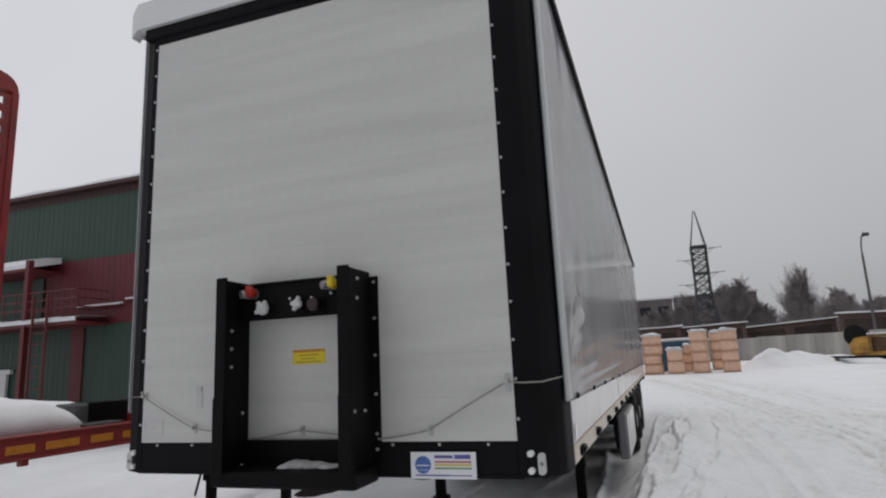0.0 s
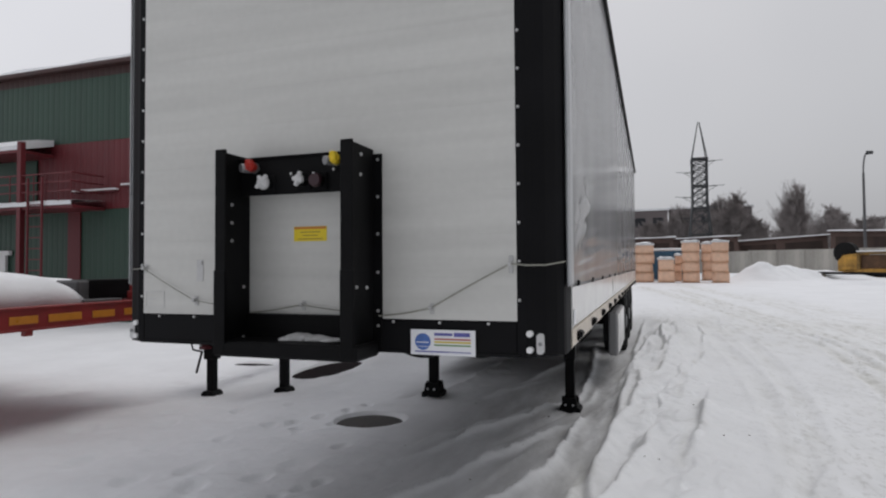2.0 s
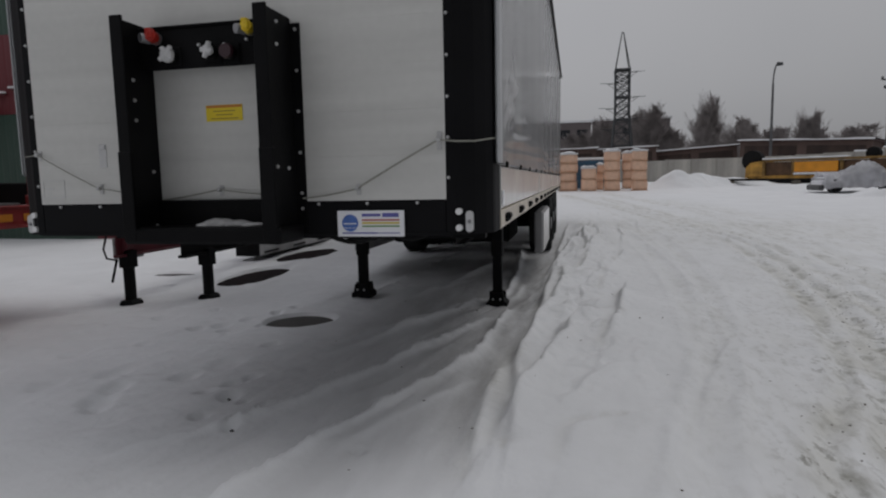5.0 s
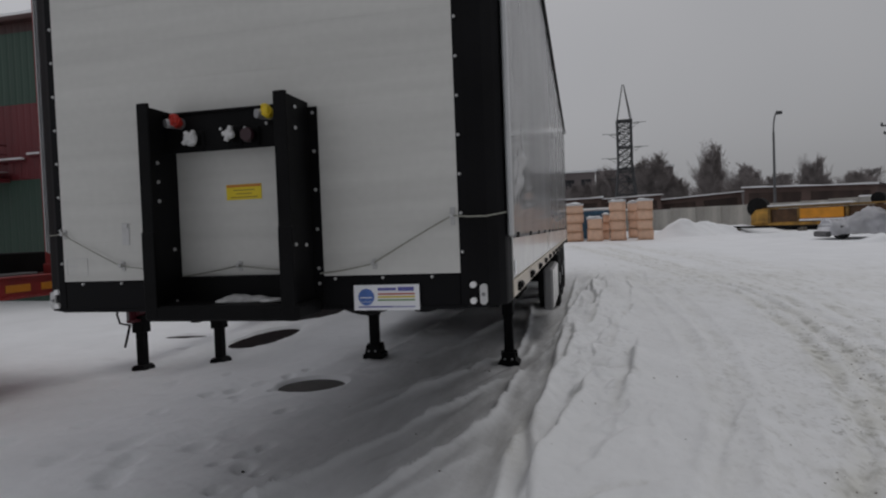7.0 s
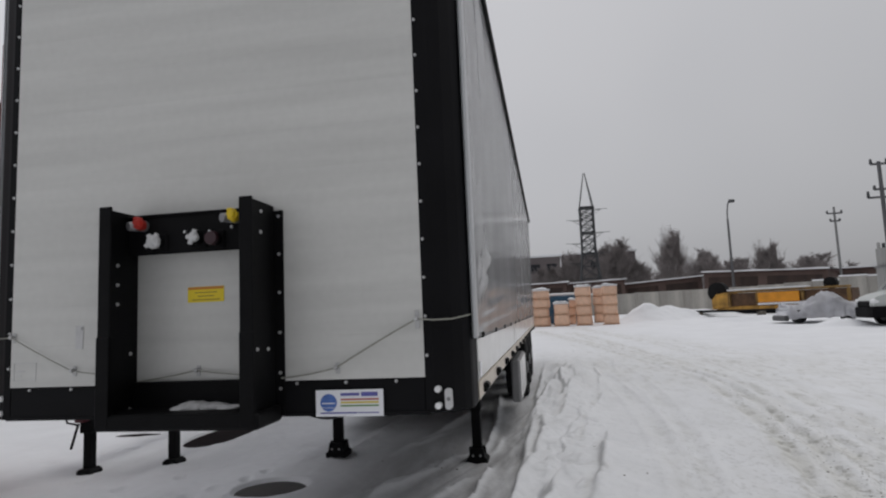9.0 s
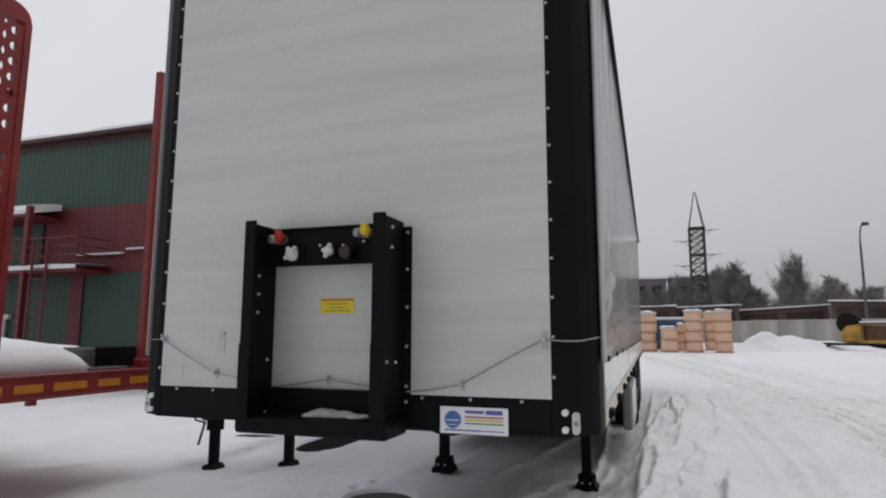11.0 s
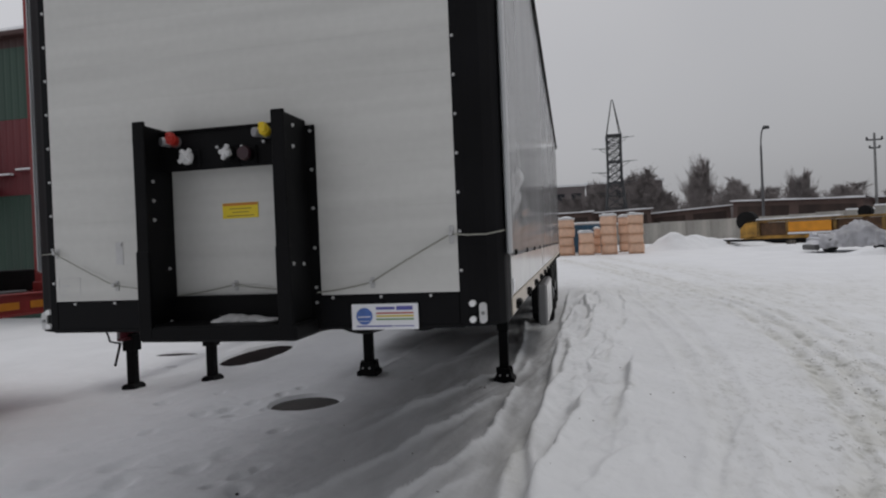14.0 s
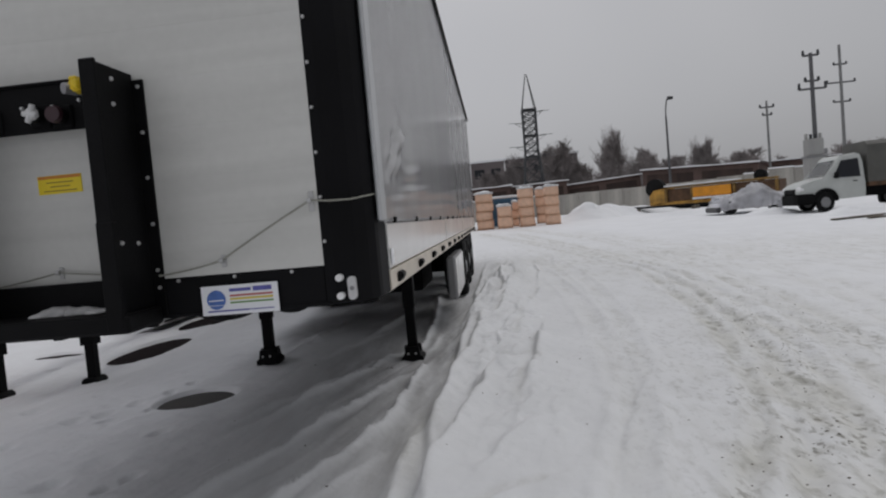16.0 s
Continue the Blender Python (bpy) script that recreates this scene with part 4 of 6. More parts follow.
for y in [0.6 + 0.9 * k for k in range(14)]:
    part("cross_member", box(B(), XL + 0.12, XR - 0.12, y, y + 0.06, 1.03, 1.102, bevel=0.004), M["blacksteel"], trailer)
for p, q, drop in (((0.45, 0.25, 1.10), (0.62, 0.35, 1.10), 0.045), ((0.70, 0.25, 1.10), (0.90, 0.35, 1.10), 0.045), ((0.35, 0.2, 1.10), (0.56, 0.6, 1.08), 0.06)):
    part("air_hose", rod(B(), sag(p, q, drop), 0.012, seg=8), M["rubber"], trailer, "black air hose")
part("rear_sill", box(B(), XL, XR, REAR - 0.04, REAR + 0.03, 1.06, 1.2, bevel=0.008), M["blacksteel"], trailer)
part("rear_header", box(B(), XL, XR, REAR - 0.04, REAR + 0.03, 3.8, 3.97, bevel=0.01), M["blacksteel"], trailer)
for s, x in ((-1, XL + 0.06), (1, XR - 0.06)):
    part("rear_post", box(B(), x - 0.06, x + 0.06, REAR - 0.04, REAR + 0.03, 1.2, 3.8, bevel=0.008), M["blacksteel"], trailer)
    part("rear_door", box(B(), min(CX + s * 0.01, x - s * 0.06), max(CX + s * 0.01, x - s * 0.06), REAR, REAR + 0.03, 1.2, 3.8, bevel=0.005), M["board"], trailer)
fin = B()
box(fin, XR, XR + 0.05, REAR - 0.02, REAR + 0.02, 3.90, 4.0, bevel=0.01)
part("roof_corner_cap", fin, M["greyplastic"], trailer)

# added box: stands for dark clutter and blocks light from the far end
pb = B()
box(pb, CX - 0.85, CX + 0.80, 5.6, 6.9, 0.50, 1.02, bevel=0.02)
part("pallet_box", pb, M["blacksteel"], trailer, "black box added to darken the trailer's underside")

# landing legs
for s in (-1, 1):
    x, y = 0.013 + s * 0.785, 3.9
    g = gz(x, y)
    lg = B()
    box(lg, x - 0.062, x + 0.062, y - 0.062, y + 0.062, 0.52, 1.08, bevel=0.008)
    box(lg, x - 0.050, x + 0.050, y - 0.050, y + 0.050, g + 0.12, 0.54, bevel=0.006)
    leg = part("landing_leg", lg, M["blacksteel"], trailer, "black square landing leg")
    ft = B()
    prism(ft, [(x - 0.115, g - 0.01), (x + 0.115, g - 0.01), (x + 0.115, g + 0.04), (x + 0.085, g + 0.06), (x + 0.07, g + 0.15), (x - 0.07, g + 0.15), (x - 0.085, g + 0.06), (x - 0.115, g + 0.04)], "y", y - 0.11, y + 0.11)
    tube(ft, (x - 0.09, y, g + 0.12), (x + 0.09, y, g + 0.12), 0.035, seg=12)
    foot = part("foot", ft, M["blacksteel"], leg)
    for dx in (-0.04, 0.04):
        bb = B()
        tube(bb, (x + dx, y - 0.10, g + 0.085), (x + dx, y - 0.118, g + 0.082), 0.012, seg=8)
        part("foot_bolt", bb, M["zinc"], foot)
part("leg_brace", rod(B(), [(-0.772, 3.9, 0.86), (0.798, 3.9, 0.86)], 0.025), M["blacksteel"], trailer)


# wheels, guards, side box
def wheel(parent, x, y, r, w, g, s):
    ty = B()
    prof = [(-0.5 * w, r * 0.58), (-0.5 * w, r * 0.90), (-0.42 * w, r * 0.975), (-0.30 * w, r), (0.30 * w, r), (0.42 * w, r * 0.975), (0.5 * w, r * 0.90), (0.5 * w, r * 0.58)]
    n = 40
    rings = [[ty.verts.new((x + a, y + q * math.cos(2 * math.pi * i / n), g + r + q * math.sin(2 * math.pi * i / n))) for a, q in prof] for i in range(n)]
    for i in range(n):
        for j in range(len(prof) - 1):
            ty.faces.new((rings[i][j], rings[(i + 1) % n][j], rings[(i + 1) % n][j + 1], rings[i][j + 1]))
    wh = part("tyre", ty, M["rubber"], parent, "black tyre", smooth=True)
    rm = B()
    tube(rm, (x - 0.42 * w, y, g + r), (x + 0.42 * w, y, g + r), r * 0.60, seg=28)
    tube(rm, (x + s * 0.40 * w, y, g + r), (x + s * 0.5 * w, y, g + r), r * 0.25, r * 0.2, seg=16)
    for k in range(8):
        a = 2 * math.pi * k / 8
        tube(rm, (x + s * 0.42 * w, y + r * 0.36 * math.cos(a), g + r + r * 0.36 * math.sin(a)), (x + s * 0.46 * w, y + r * 0.36 * math.cos(a), g + r + r * 0.36 * math.sin(a)), r * 0.05, seg=8)
    part("rim", rm, M["rim"], wh)


for y in (7.9, 9.2, 10.5):
    for s in (-1, 1):
        x = (XR - 0.20) if s > 0 else (XL + 0.20)
        wheel(trailer, x, y, 0.49, 0.36, gz(x, y) - 0.01, s)
    part("axle", rod(B(), [(XL + 0.3, y, gz(CX, y) + 0.49), (XR - 0.3, y, gz(CX, y) + 0.49)], 0.07, seg=12), M["blacksteel"], trailer)
for s in (-1, 1):
    xa, xb = (XR - 0.36, XR - 0.03) if s > 0 else (XL + 0.03, XL + 0.36)
    mg = B()
    box(mg, xa, xb, 7.28, 7.31, 0.32, 1.0, bevel=0.008)
    box(mg, xa, xb, 7.28, 11.2, 1.0, 1.03, bevel=0.008)
    part("mudguard", mg, M["rubber"], trailer)
    bx = B()
    xc = xb - 0.11 if s > 0 else xa + 0.11
    box(bx, min(xc, xb if s > 0 else xa), max(xc, xb if s > 0 else xa), 5.15, 6.9, 0.40, 0.94, bevel=0.02)
    sb = part("side_box", bx, M["greybox"], trailer, "grey side locker with white outer panel")
    pn = B()
    xs = XR - 0.03 if s > 0 else XL + 0.03
    box(pn, min(xs, xs + s * 0.012), max(xs, xs + s * 0.012), 5.18, 6.87, 0.42, 0.92, bevel=0.005)
    part("panel", pn, M["board"], sb)


# ---- things round the trailer ----
# iron covers in the snow
def cover(x, y, r):
    bm = B()
    g = gz(x, y)
    tube(bm, (x, y, g - 0.03), (x, y, g + 0.008), r, seg=36)
    tube(bm, (x, y, g + 0.008), (x, y, g + 0.014), r * 0.93, r * 0.90, seg=36)
    return solo("manhole_cover", bm, M["cover"], "dark iron manhole cover bare of snow", "manhole cover", "covers in the yard")


cover(-1.08, 2.82, 0.37)


def bare_patch(x, y, rx, ry, seed):
    bm = B()
    g = gz(x, y)
    ring = []
    for i in range(40):
        a = 2 * math.pi * i / 40
        q = 1.08 + 0.22 * noise.noise(Vector((math.cos(a) * 1.5, math.sin(a) * 1.5, seed))) + 0.10 * noise.noise(Vector((math.cos(a) * 5, math.sin(a) * 5, seed)))
        ring.append((x + rx * q * math.cos(a), y + ry * q * math.sin(a)))
    prism(bm, ring, "z", g - 0.02, g + 0.008)
    solo("bare_patch", bm, M["patch"], "flat dark patch in the snow", "bare ground", "bare patches")


for k, (x, y, rx, ry, dep) in enumerate(HOLLOWS[1:]):
    bare_patch(x, y, rx, ry, k + 1)

# low-loader whose tail stands across the yard, ramps folded upright
TX = -3.55
loader = thing("low_loader", (TX - 3, 1.9, 0), "red low-loader trailer with upright ramps and snow-covered deck", "trailer")
tb = B()
box(tb, TX - 0.12, TX, 0.02, 3.25, 1.0, 1.20, bevel=0.012)
box(tb, TX - 0.10, TX + 0.02, 0.0, 3.27, 1.185, 1.205, bevel=0.006)
box(tb, TX - 0.08, TX + 0.012, 0.02, 3.25, 0.992, 1.012, bevel=0.004)
tail = part("tail_beam", tb, M["redpaint"], loader, "red tail beam with amber reflectors")
for a, b in ((0.10, 0.42), (0.52, 0.80), (0.90, 1.16), (1.26, 1.60), (1.72, 1.98), (2.10, 2.42), (2.52, 2.84)):
    part("reflector", box(B(), TX + 0.001, TX + 0.01, a, b, 1.055, 1.125, bevel=0.003), M["amber"], tail)
dk = B()
box(dk, TX - 9.0, TX - 0.121, 0.10, 2.87, 1.04, 1.19, bevel=0.01)
part("deck", dk, M["redpaint"], loader)
for y in (0.8, 2.2):
    part("chassis_beam", box(B(), TX - 9, TX - 3.0, y - 0.06, y + 0.06, 0.80, 1.038, bevel=0.005), M["redpaint"], loader)
part("stop_foot", box(B(), TX - 0.06, TX + 0.0, 1.05, 1.12, 0.945, 0.992, bevel=0.004), M["redpaint"], loader)
for x in (TX - 5.2, TX - 6.4, TX - 7.6):
    for y, s in ((0.35, -1), (2.6, 1)):
        bm = B()
        tube(bm, (x, y - 0.13, gz(x, y) + 0.40), (x, y + 0.13, gz(x, y) + 0.40), 0.40, seg=28)
        part("tyre", bm, M["rubber"], loader)


def ramp_plate(y0):
    # an upright ramp: two side channels, a face plate with punched round holes
    w, z0, z1, xf = 0.62, 1.206, 4.39, TX - 0.06
    bm = B()
    for y in (y0, y0 + w - 0.06):
        prism(bm, [(y, z0), (y + 0.06, z0), (y + 0.06, z1 - 0.12), (y, z1 - 0.12)], "x", xf - 0.12, xf + 0.01)
    arc = [(y0 + w / 2 + (w / 2) * (abs(math.cos(a)) ** 0.5) * (1 if math.cos(a) > 0 else -1), z1 - 0.12 + 0.16 * math.sin(a)) for a in [math.pi * k / 16 for k in range(17)]]
    prism(bm, arc, "x", xf - 0.10, xf)
    rp = part("ramp", bm, M["redpaint"], loader, "red ramp folded upright with punched holes")
    # plate: ring-shaped cells round every hole
    pl = B()
    cols, pitch, r = 3, 0.14, 0.036
    cw = (w - 0.10) / cols
    z = z0 + 0.08
    row = 0
    while z + pitch < z1 - 0.05:
        for c in range(cols):
            a0, b0 = y0 + 0.05 + c * cw, z
            cy, cz = a0 + cw / 2, b0 + pitch / 2
            solid = row in (5, 6, 13)
            n = 12
            inner, outer = [], []
            for i in range(n):
                t = 2 * math.pi * (i + 0.5) / n
                dx, dz = math.cos(t), math.sin(t)
                k = min(cw / 2 / abs(dx), pitch / 2 / abs(dz))
                outer.append((cy + dx * k, cz + dz * k))
                inner.append((cy + dx * r, cz + dz * r))
            for xx in (xf, xf - 0.008):
                vo = [pl.verts.new((xx, *p)) for p in outer]
                vi = [pl.verts.new((xx, *p)) for p in inner]
                for i in range(n):
                    pl.faces.new((vo[i], vo[(i + 1) % n], vi[(i + 1) % n], vi[i]))
                if solid:
                    pl.faces.new(vi)
        z += pitch
        row += 1
    part("plate", pl, M["redpaint"], rp)
    for zz in (1.6, 2.6, 3.55):
        part("brace", box(B(), xf - 0.10, xf - 0.02, y0 + 0.05, y0 + w - 0.05, zz, zz + 0.08, bevel=0.004), M["redpaint"], rp)


ramp_plate(0.17)
st_ = B()
box(st_, TX - 0.15, TX - 0.07, 2.31, 2.40, 1.206, 4.50, bevel=0.006)
box(st_, TX - 0.17, TX - 0.05, 2.30, 2.42, 1.206, 1.30, bevel=0.006)
part("stanchion", st_, M["redpaint"], loader, "plain red upright stanchion")
bmb = B()
box(bmb, TX - 0.62, TX - 0.40, 1.98, 3.1, 1.205, 1.425, bevel=0.012)
blk = part("black_beam", bmb, M["blacksteel"], loader, "black box beam lying on the deck")
cl = B()
box(cl, TX - 0.66, TX - 0.34, 1.84, 1.99, 1.19, 1.42, bevel=0.02)
box(cl, TX - 0.36, TX - 0.16, 1.80, 2.24, 1.192, 1.225, bevel=0.01)
part("clamp", cl, M["clamp"], blk)


def drift(name, x0, x1, y0, y1, z, h, seed, label, p=0.35, n=36, rag=0.06):
    """A snow cushion with rounded edges on a level support."""
    bm = B()
    gridv = []
    for i in range(n + 1):
        row = []
        for j in range(n + 1):
            u, v = i / n, j / n
            e = (math.sin(math.pi * min(max(u, 0), 1)) * math.sin(math.pi * v)) ** p if 0 < u < 1 and 0 < v < 1 else 0
            x = x0 + (x1 - x0) * u + rag * noise.noise(Vector((v * 5, seed, u * 2)))
            y = y0 + (y1 - y0) * v + rag * noise.noise(Vector((u * 5, seed + 9, v * 2)))
            row.append(bm.verts.new((x, y, z + h * e * (1 + 0.5 * noise.noise(Vector((x * 0.9, y * 0.9, seed))) + 0.18 * noise.noise(Vector((x * 3.5, y * 3.5, seed)))))))
        gridv.append(row)
    for i in range(n):
        for j in range(n):
            bm.faces.new((gridv[i][j], gridv[i + 1][j], gridv[i + 1][j + 1], gridv[i][j + 1]))
    rim = [gridv[i][0] for i in range(n + 1)] + [gridv[n][j] for j in range(1, n + 1)] + [gridv[i][n] for i in range(n - 1, -1, -1)] + [gridv[0][j] for j in range(n - 1, 0, -1)]
    bm.faces.new(rim)
    return solo(name, bm, M["snow"], label, "snow", smooth=True)


drift("deck_snow", TX - 5.5, TX - 0.20, 0.22, 1.86, 1.19, 0.34, 3, "thick cushion of snow on the red deck", p=0.22)
drift("deck_snow", TX - 5.5, TX - 0.64, 1.2, 2.75, 1.19, 0.33, 5, "thick cushion of snow on the red deck")

# skeletal chassis parked beside, on its two legs
NX = -3.07
skel = thing("chassis_trailer", (NX, 4, 0), "red and black skeletal trailer chassis on landing legs", "trailer")
for x in (NX - 0.42, NX + 0.42):
    bm = B()
    box(bm, x - 0.05, x + 0.05, 3.2, 9.2, 0.555, 0.585, bevel=0.004)
    box(bm, x - 0.008, x + 0.008, 3.2, 9.2, 0.585, 0.90)
    box(bm, x - 0.05, x + 0.05, 3.2, 9.2, 0.90, 0.93, bevel=0.004)
    part("chassis_beam", bm, M["darkred" if x < NX else "blacksteel"], skel, "dark red chassis beam" if x < NX else "black chassis beam")
for y in (3.4, 5.2, 7.0, 9.0):
    part("cross_member", box(B(), NX - 0.41, NX + 0.41, y, y + 0.08, 0.70, 0.86, bevel=0.004), M["blacksteel"], skel)
for x, y in ((-3.49, 3.38), (-2.655, 3.68)):
    g = gz(x, y)
    bm = B()
    box(bm, x - 0.048, x + 0.048, y - 0.048, y + 0.048, g + 0.03, 0.62, bevel=0.006)
    box(bm, x - 0.075, x + 0.075, y - 0.07, y + 0.07, 0.42, 0.62, bevel=0.006)
    lg = part("landing_leg", bm, M["blacksteel"], skel)
    bm = B()
    prism(bm, [(x - 0.09, g - 0.02), (x + 0.09, g - 0.02), (x + 0.09, g + 0.03), (x + 0.055, g + 0.06), (x - 0.055, g + 0.06), (x - 0.09, g + 0.03)], "y", y - 0.09, y + 0.09)
    part("foot", bm, M["blacksteel"], lg)
bm = B()
tube(bm, (-3.49, 3.28, 0.70), (-3.49, 3.40, 0.70), 0.085, seg=18)
part("winch_drum", bm, M["darkred"], skel, "dark red drum")
part("valve_box", box(B(), -3.80, -3.60, 3.5, 3.8, 0.50, 0.75, bevel=0.01), M["greybox"], skel)
part("hose", rod(B(), [(-3.85, 3.5, 0.85), (-3.88, 3.45, 0.62), (-3.80, 3.4, 0.52), (-3.62, 3.36, 0.50)], 0.012), M["rubber"], skel)
part("crank", rod(B(), [(-3.60, 3.33, 0.52), (-3.66, 3.30, 0.25)], 0.014), M["blacksteel"], skel)
# long locker slung under the chassis: black end, pale ribbed side
lk = B()
box(lk, -3.95, -3.515, 6.45, 9.8, 0.16, 0.72, bevel=0.012)
locker = part("locker", lk, M["blacksteel"], skel, "black-ended underslung locker")
for k in range(6):
    y0 = 6.47 + k * 0.555
    bm = B()
    box(bm, -3.514, -3.50, y0, y0 + 0.545, 0.17, 0.52, bevel=0.004)
    part("side_panel", bm, M["locker"], locker, "pale dirty side panel")
for k in range(3):
    bm = B()
    box(bm, -3.499, -3.485, 6.6 + k * 1.1, 7.1 + k * 1.1, 0.20, 0.235, bevel=0.004)
    part("rib", bm, M["blacksteel"], locker)
for y in (10.4, 11.6):
    for x, sd in ((NX - 0.60, -1), (NX + 0.45, 1)):
        wheel(skel, x + 0.15, y, 0.40, 0.30, gz(x, y) - 0.01, sd)

# ---- workshop building ----
BY, BX0, BX1, BH = 9.6, -34.0, -8.6, 6.95
hall = thing("workshop_building", (-20, BY, 0), "workshop clad in dark green and dark red metal sheet", "building")
core = B()
box(core, BX0, BX1, BY + 0.06, BY + 14, -0.3, BH)
part("wall", core, M["greybox"], hall)
PX, PZ = 1.0, ((-0.1, 3.15, "green"), (3.15, 5.0, "wallred"), (5.0, 6.75, "green"), (6.75, BH + 0.02, "brown"))
sheet = {}
for z0, z1, mm in PZ:
    bm = B()
    w = PX - 0.004
    prof = []
    # shallow trapezoid ribs
    for k in range(5):
        a = k * w / 5
        prof += [(a, 0.012), (a + w * 0.03, 0.004), (a + w * 0.14, 0.004), (a + w * 0.17, 0.012)]
    prof += [(w, 0.012), (w, 0.055), (0, 0.055)]
    prism(bm, prof, "z", z0 + 0.003, z1 - 0.003)
    sheet[mm + str(z0)] = mesh_of(bm, "cladding_panel", M[mm])
for k in range(int(BX1 - BX0)):
    for z0, z1, mm in PZ:
        piece("cladding_panel", sheet[mm + str(z0)], hall, (BX0 + k * PX, BY, 0))
cbm = B()
prism(cbm, [(0, 0), (0.45, 0), (0.45, 0.035), (0, 0.035)], "z", -0.1, 3.20)
col_mesh = mesh_of(cbm, "pilaster", M["wallred"])
for k in range(6):
    piece("pilaster", col_mesh, hall, (-13.42 + (k - 4) * 4.0, BY - 0.04, 0))
rt = B()
box(rt, BX0 - 0.2, BX1 + 0.25, BY - 0.22, BY + 14.2, BH + 0.02, BH + 0.14, bevel=0.02)
part("roof_edge", rt, M["brown"], hall)
rs = B()
n = 120
pts = []
for k in range(n + 1):
    x = BX0 - 0.1 + (BX1 - BX0 + 0.2) * k / n
    hgt = 0.05 + 0.06 * (noise.noise(Vector((x * 0.7, 1, 5))) + 0.5)
    pts.append([rs.verts.new(p) for p in ((x, BY - 0.20, BH + 0.14), (x, BY - 0.17, BH + 0.14 + hgt), (x, BY + 1.2, BH + 0.2 + hgt), (x, BY + 13, BH + 0.2))])
for a, b in zip(pts, pts[1:]):
    for j in range(3):
        rs.faces.new((a[j], b[j], b[j + 1], a[j + 1]))
part("roof_snow", rs, M["snow"], hall, "snow on the roof", smooth=True)
for a, b, zl in ((-13.2, -11.65, 3.60), (-11.5, -9.9, 3.70)):
    lb = B()
    box(lb, a, b, BY - 0.14, BY - 0.0, zl, zl + 0.03, bevel=0.005)
    part("ledge", lb, M["wallred"], hall)
    lb = B()
    box(lb, a, b, BY - 0.13, BY - 0.0, zl + 0.03, zl + 0.085, bevel=0.015)
    part("ledge_snow", lb, M["snow"], hall)

# outside platform with railing and ladder
PY = BY - 1.0
plat = thing("steel_platform", (-14, PY, 0), "red steel access platform with railing, ladder and snow", "platform")
part("deck", box(B(), -18.5, -12.1, PY, BY - 0.03, 3.10, 3.18, bevel=0.01), M["wallred"], plat)
sd = B()
rows = []
for k in range(41):
    x = -18.4 + 6.3 * k / 40
    t = 0.10 + 0.10 * (noise.noise(Vector((x * 1.1, 0, 7))) + 0.4)
    t = max(0.03, t)
    rows.append([sd.verts.new(p) for p in ((x, PY - 0.04, 3.18), (x, PY - 0.05, 3.18 + 0.7 * t), (x, PY + 0.10, 3.18 + t), (x, BY - 0.05, 3.18 + 1.3 * t))])
for a, b in zip(rows, rows[1:]):
    for j in range(3):
        sd.faces.new((a[j], b[j], b[j + 1], a[j + 1]))
part("deck_snow", sd, M["snow"], plat, "snow lying on the platform", smooth=True)
for x in (-18.0, -16.0, -13.95):
    part("post", box(B(), x - 0.07, x + 0.07, PY - 0.04, PY + 0.10, gz(x, PY) - 0.05, 4.9, bevel=0.005), M["wallred"], plat)
for z in (3.55, 3.78, 4.0):
    part("rail", rod(B(), [(-18.4, PY, z), (-12.15, PY, z), (-12.15, BY - 0.05, z)], 0.02), M["wallred"], plat)
for x in [-15.6 + 0.43 * k for k in range(9)]:
    part("baluster", rod(B(), [(x, PY, 3.18), (x, PY, 4.0)], 0.014, seg=6), M["wallred"], plat)
lad = B()
for x in (-13.55, -13.05):
    tube(lad, (x, PY - 0.08, gz(x, PY)), (x, PY - 0.08, 3.9), 0.03, seg=8)
for k in range(12):
    tube(lad, (-13.55, PY - 0.08, 0.4 + k * 0.28), (-13.05, PY - 0.08, 0.4 + k * 0.28), 0.016, seg=6)
part("ladder", lad, M["wallred"], plat)
hood = B()
prism(hood, [(PY, 4.70), (BY - 0.03, 4.95), (BY - 0.03, 5.12), (PY + 0.5, 5.05), (PY + 0.1, 4.95), (PY - 0.03, 4.80)], "x", -17.2, -13.98)
part("canopy_snow", hood, M["snow"], plat, "snow on the door canopy")
part("canopy", box(B(), -17.2, -13.95, PY, BY - 0.03, 4.62, 4.70, bevel=0.01), M["wallred"], plat)
part("door", box(B(), -16.6, -14.6, BY - 0.05, BY - 0.0, 3.18, 4.6, bevel=0.01), M["green"], plat)
wnd = thing("window_1", (-17, BY, 1.2), "white-framed dark window", "window", kind="structure")
wf = B()
box(wf, -19.0, -15.55, BY - 0.12, BY - 0.01, 1.95, 2.08, bevel=0.01)
box(wf, -16.0, -15.72, BY - 0.10, BY - 0.01, 0.62, 1.95, bevel=0.01)
box(wf, -19.0, -18.75, BY - 0.10, BY - 0.01, 0.62, 1.95, bevel=0.01)
box(wf, -19.0, -15.6, BY - 0.12, BY - 0.01, 0.5, 0.62, bevel=0.01)
part("window_frame", wf, M["whiteframe"], wnd)
part("pane", box(B(), -18.75, -16.0, BY - 0.05, BY - 0.02, 0.62, 1.95), M["darkglass"], wnd)


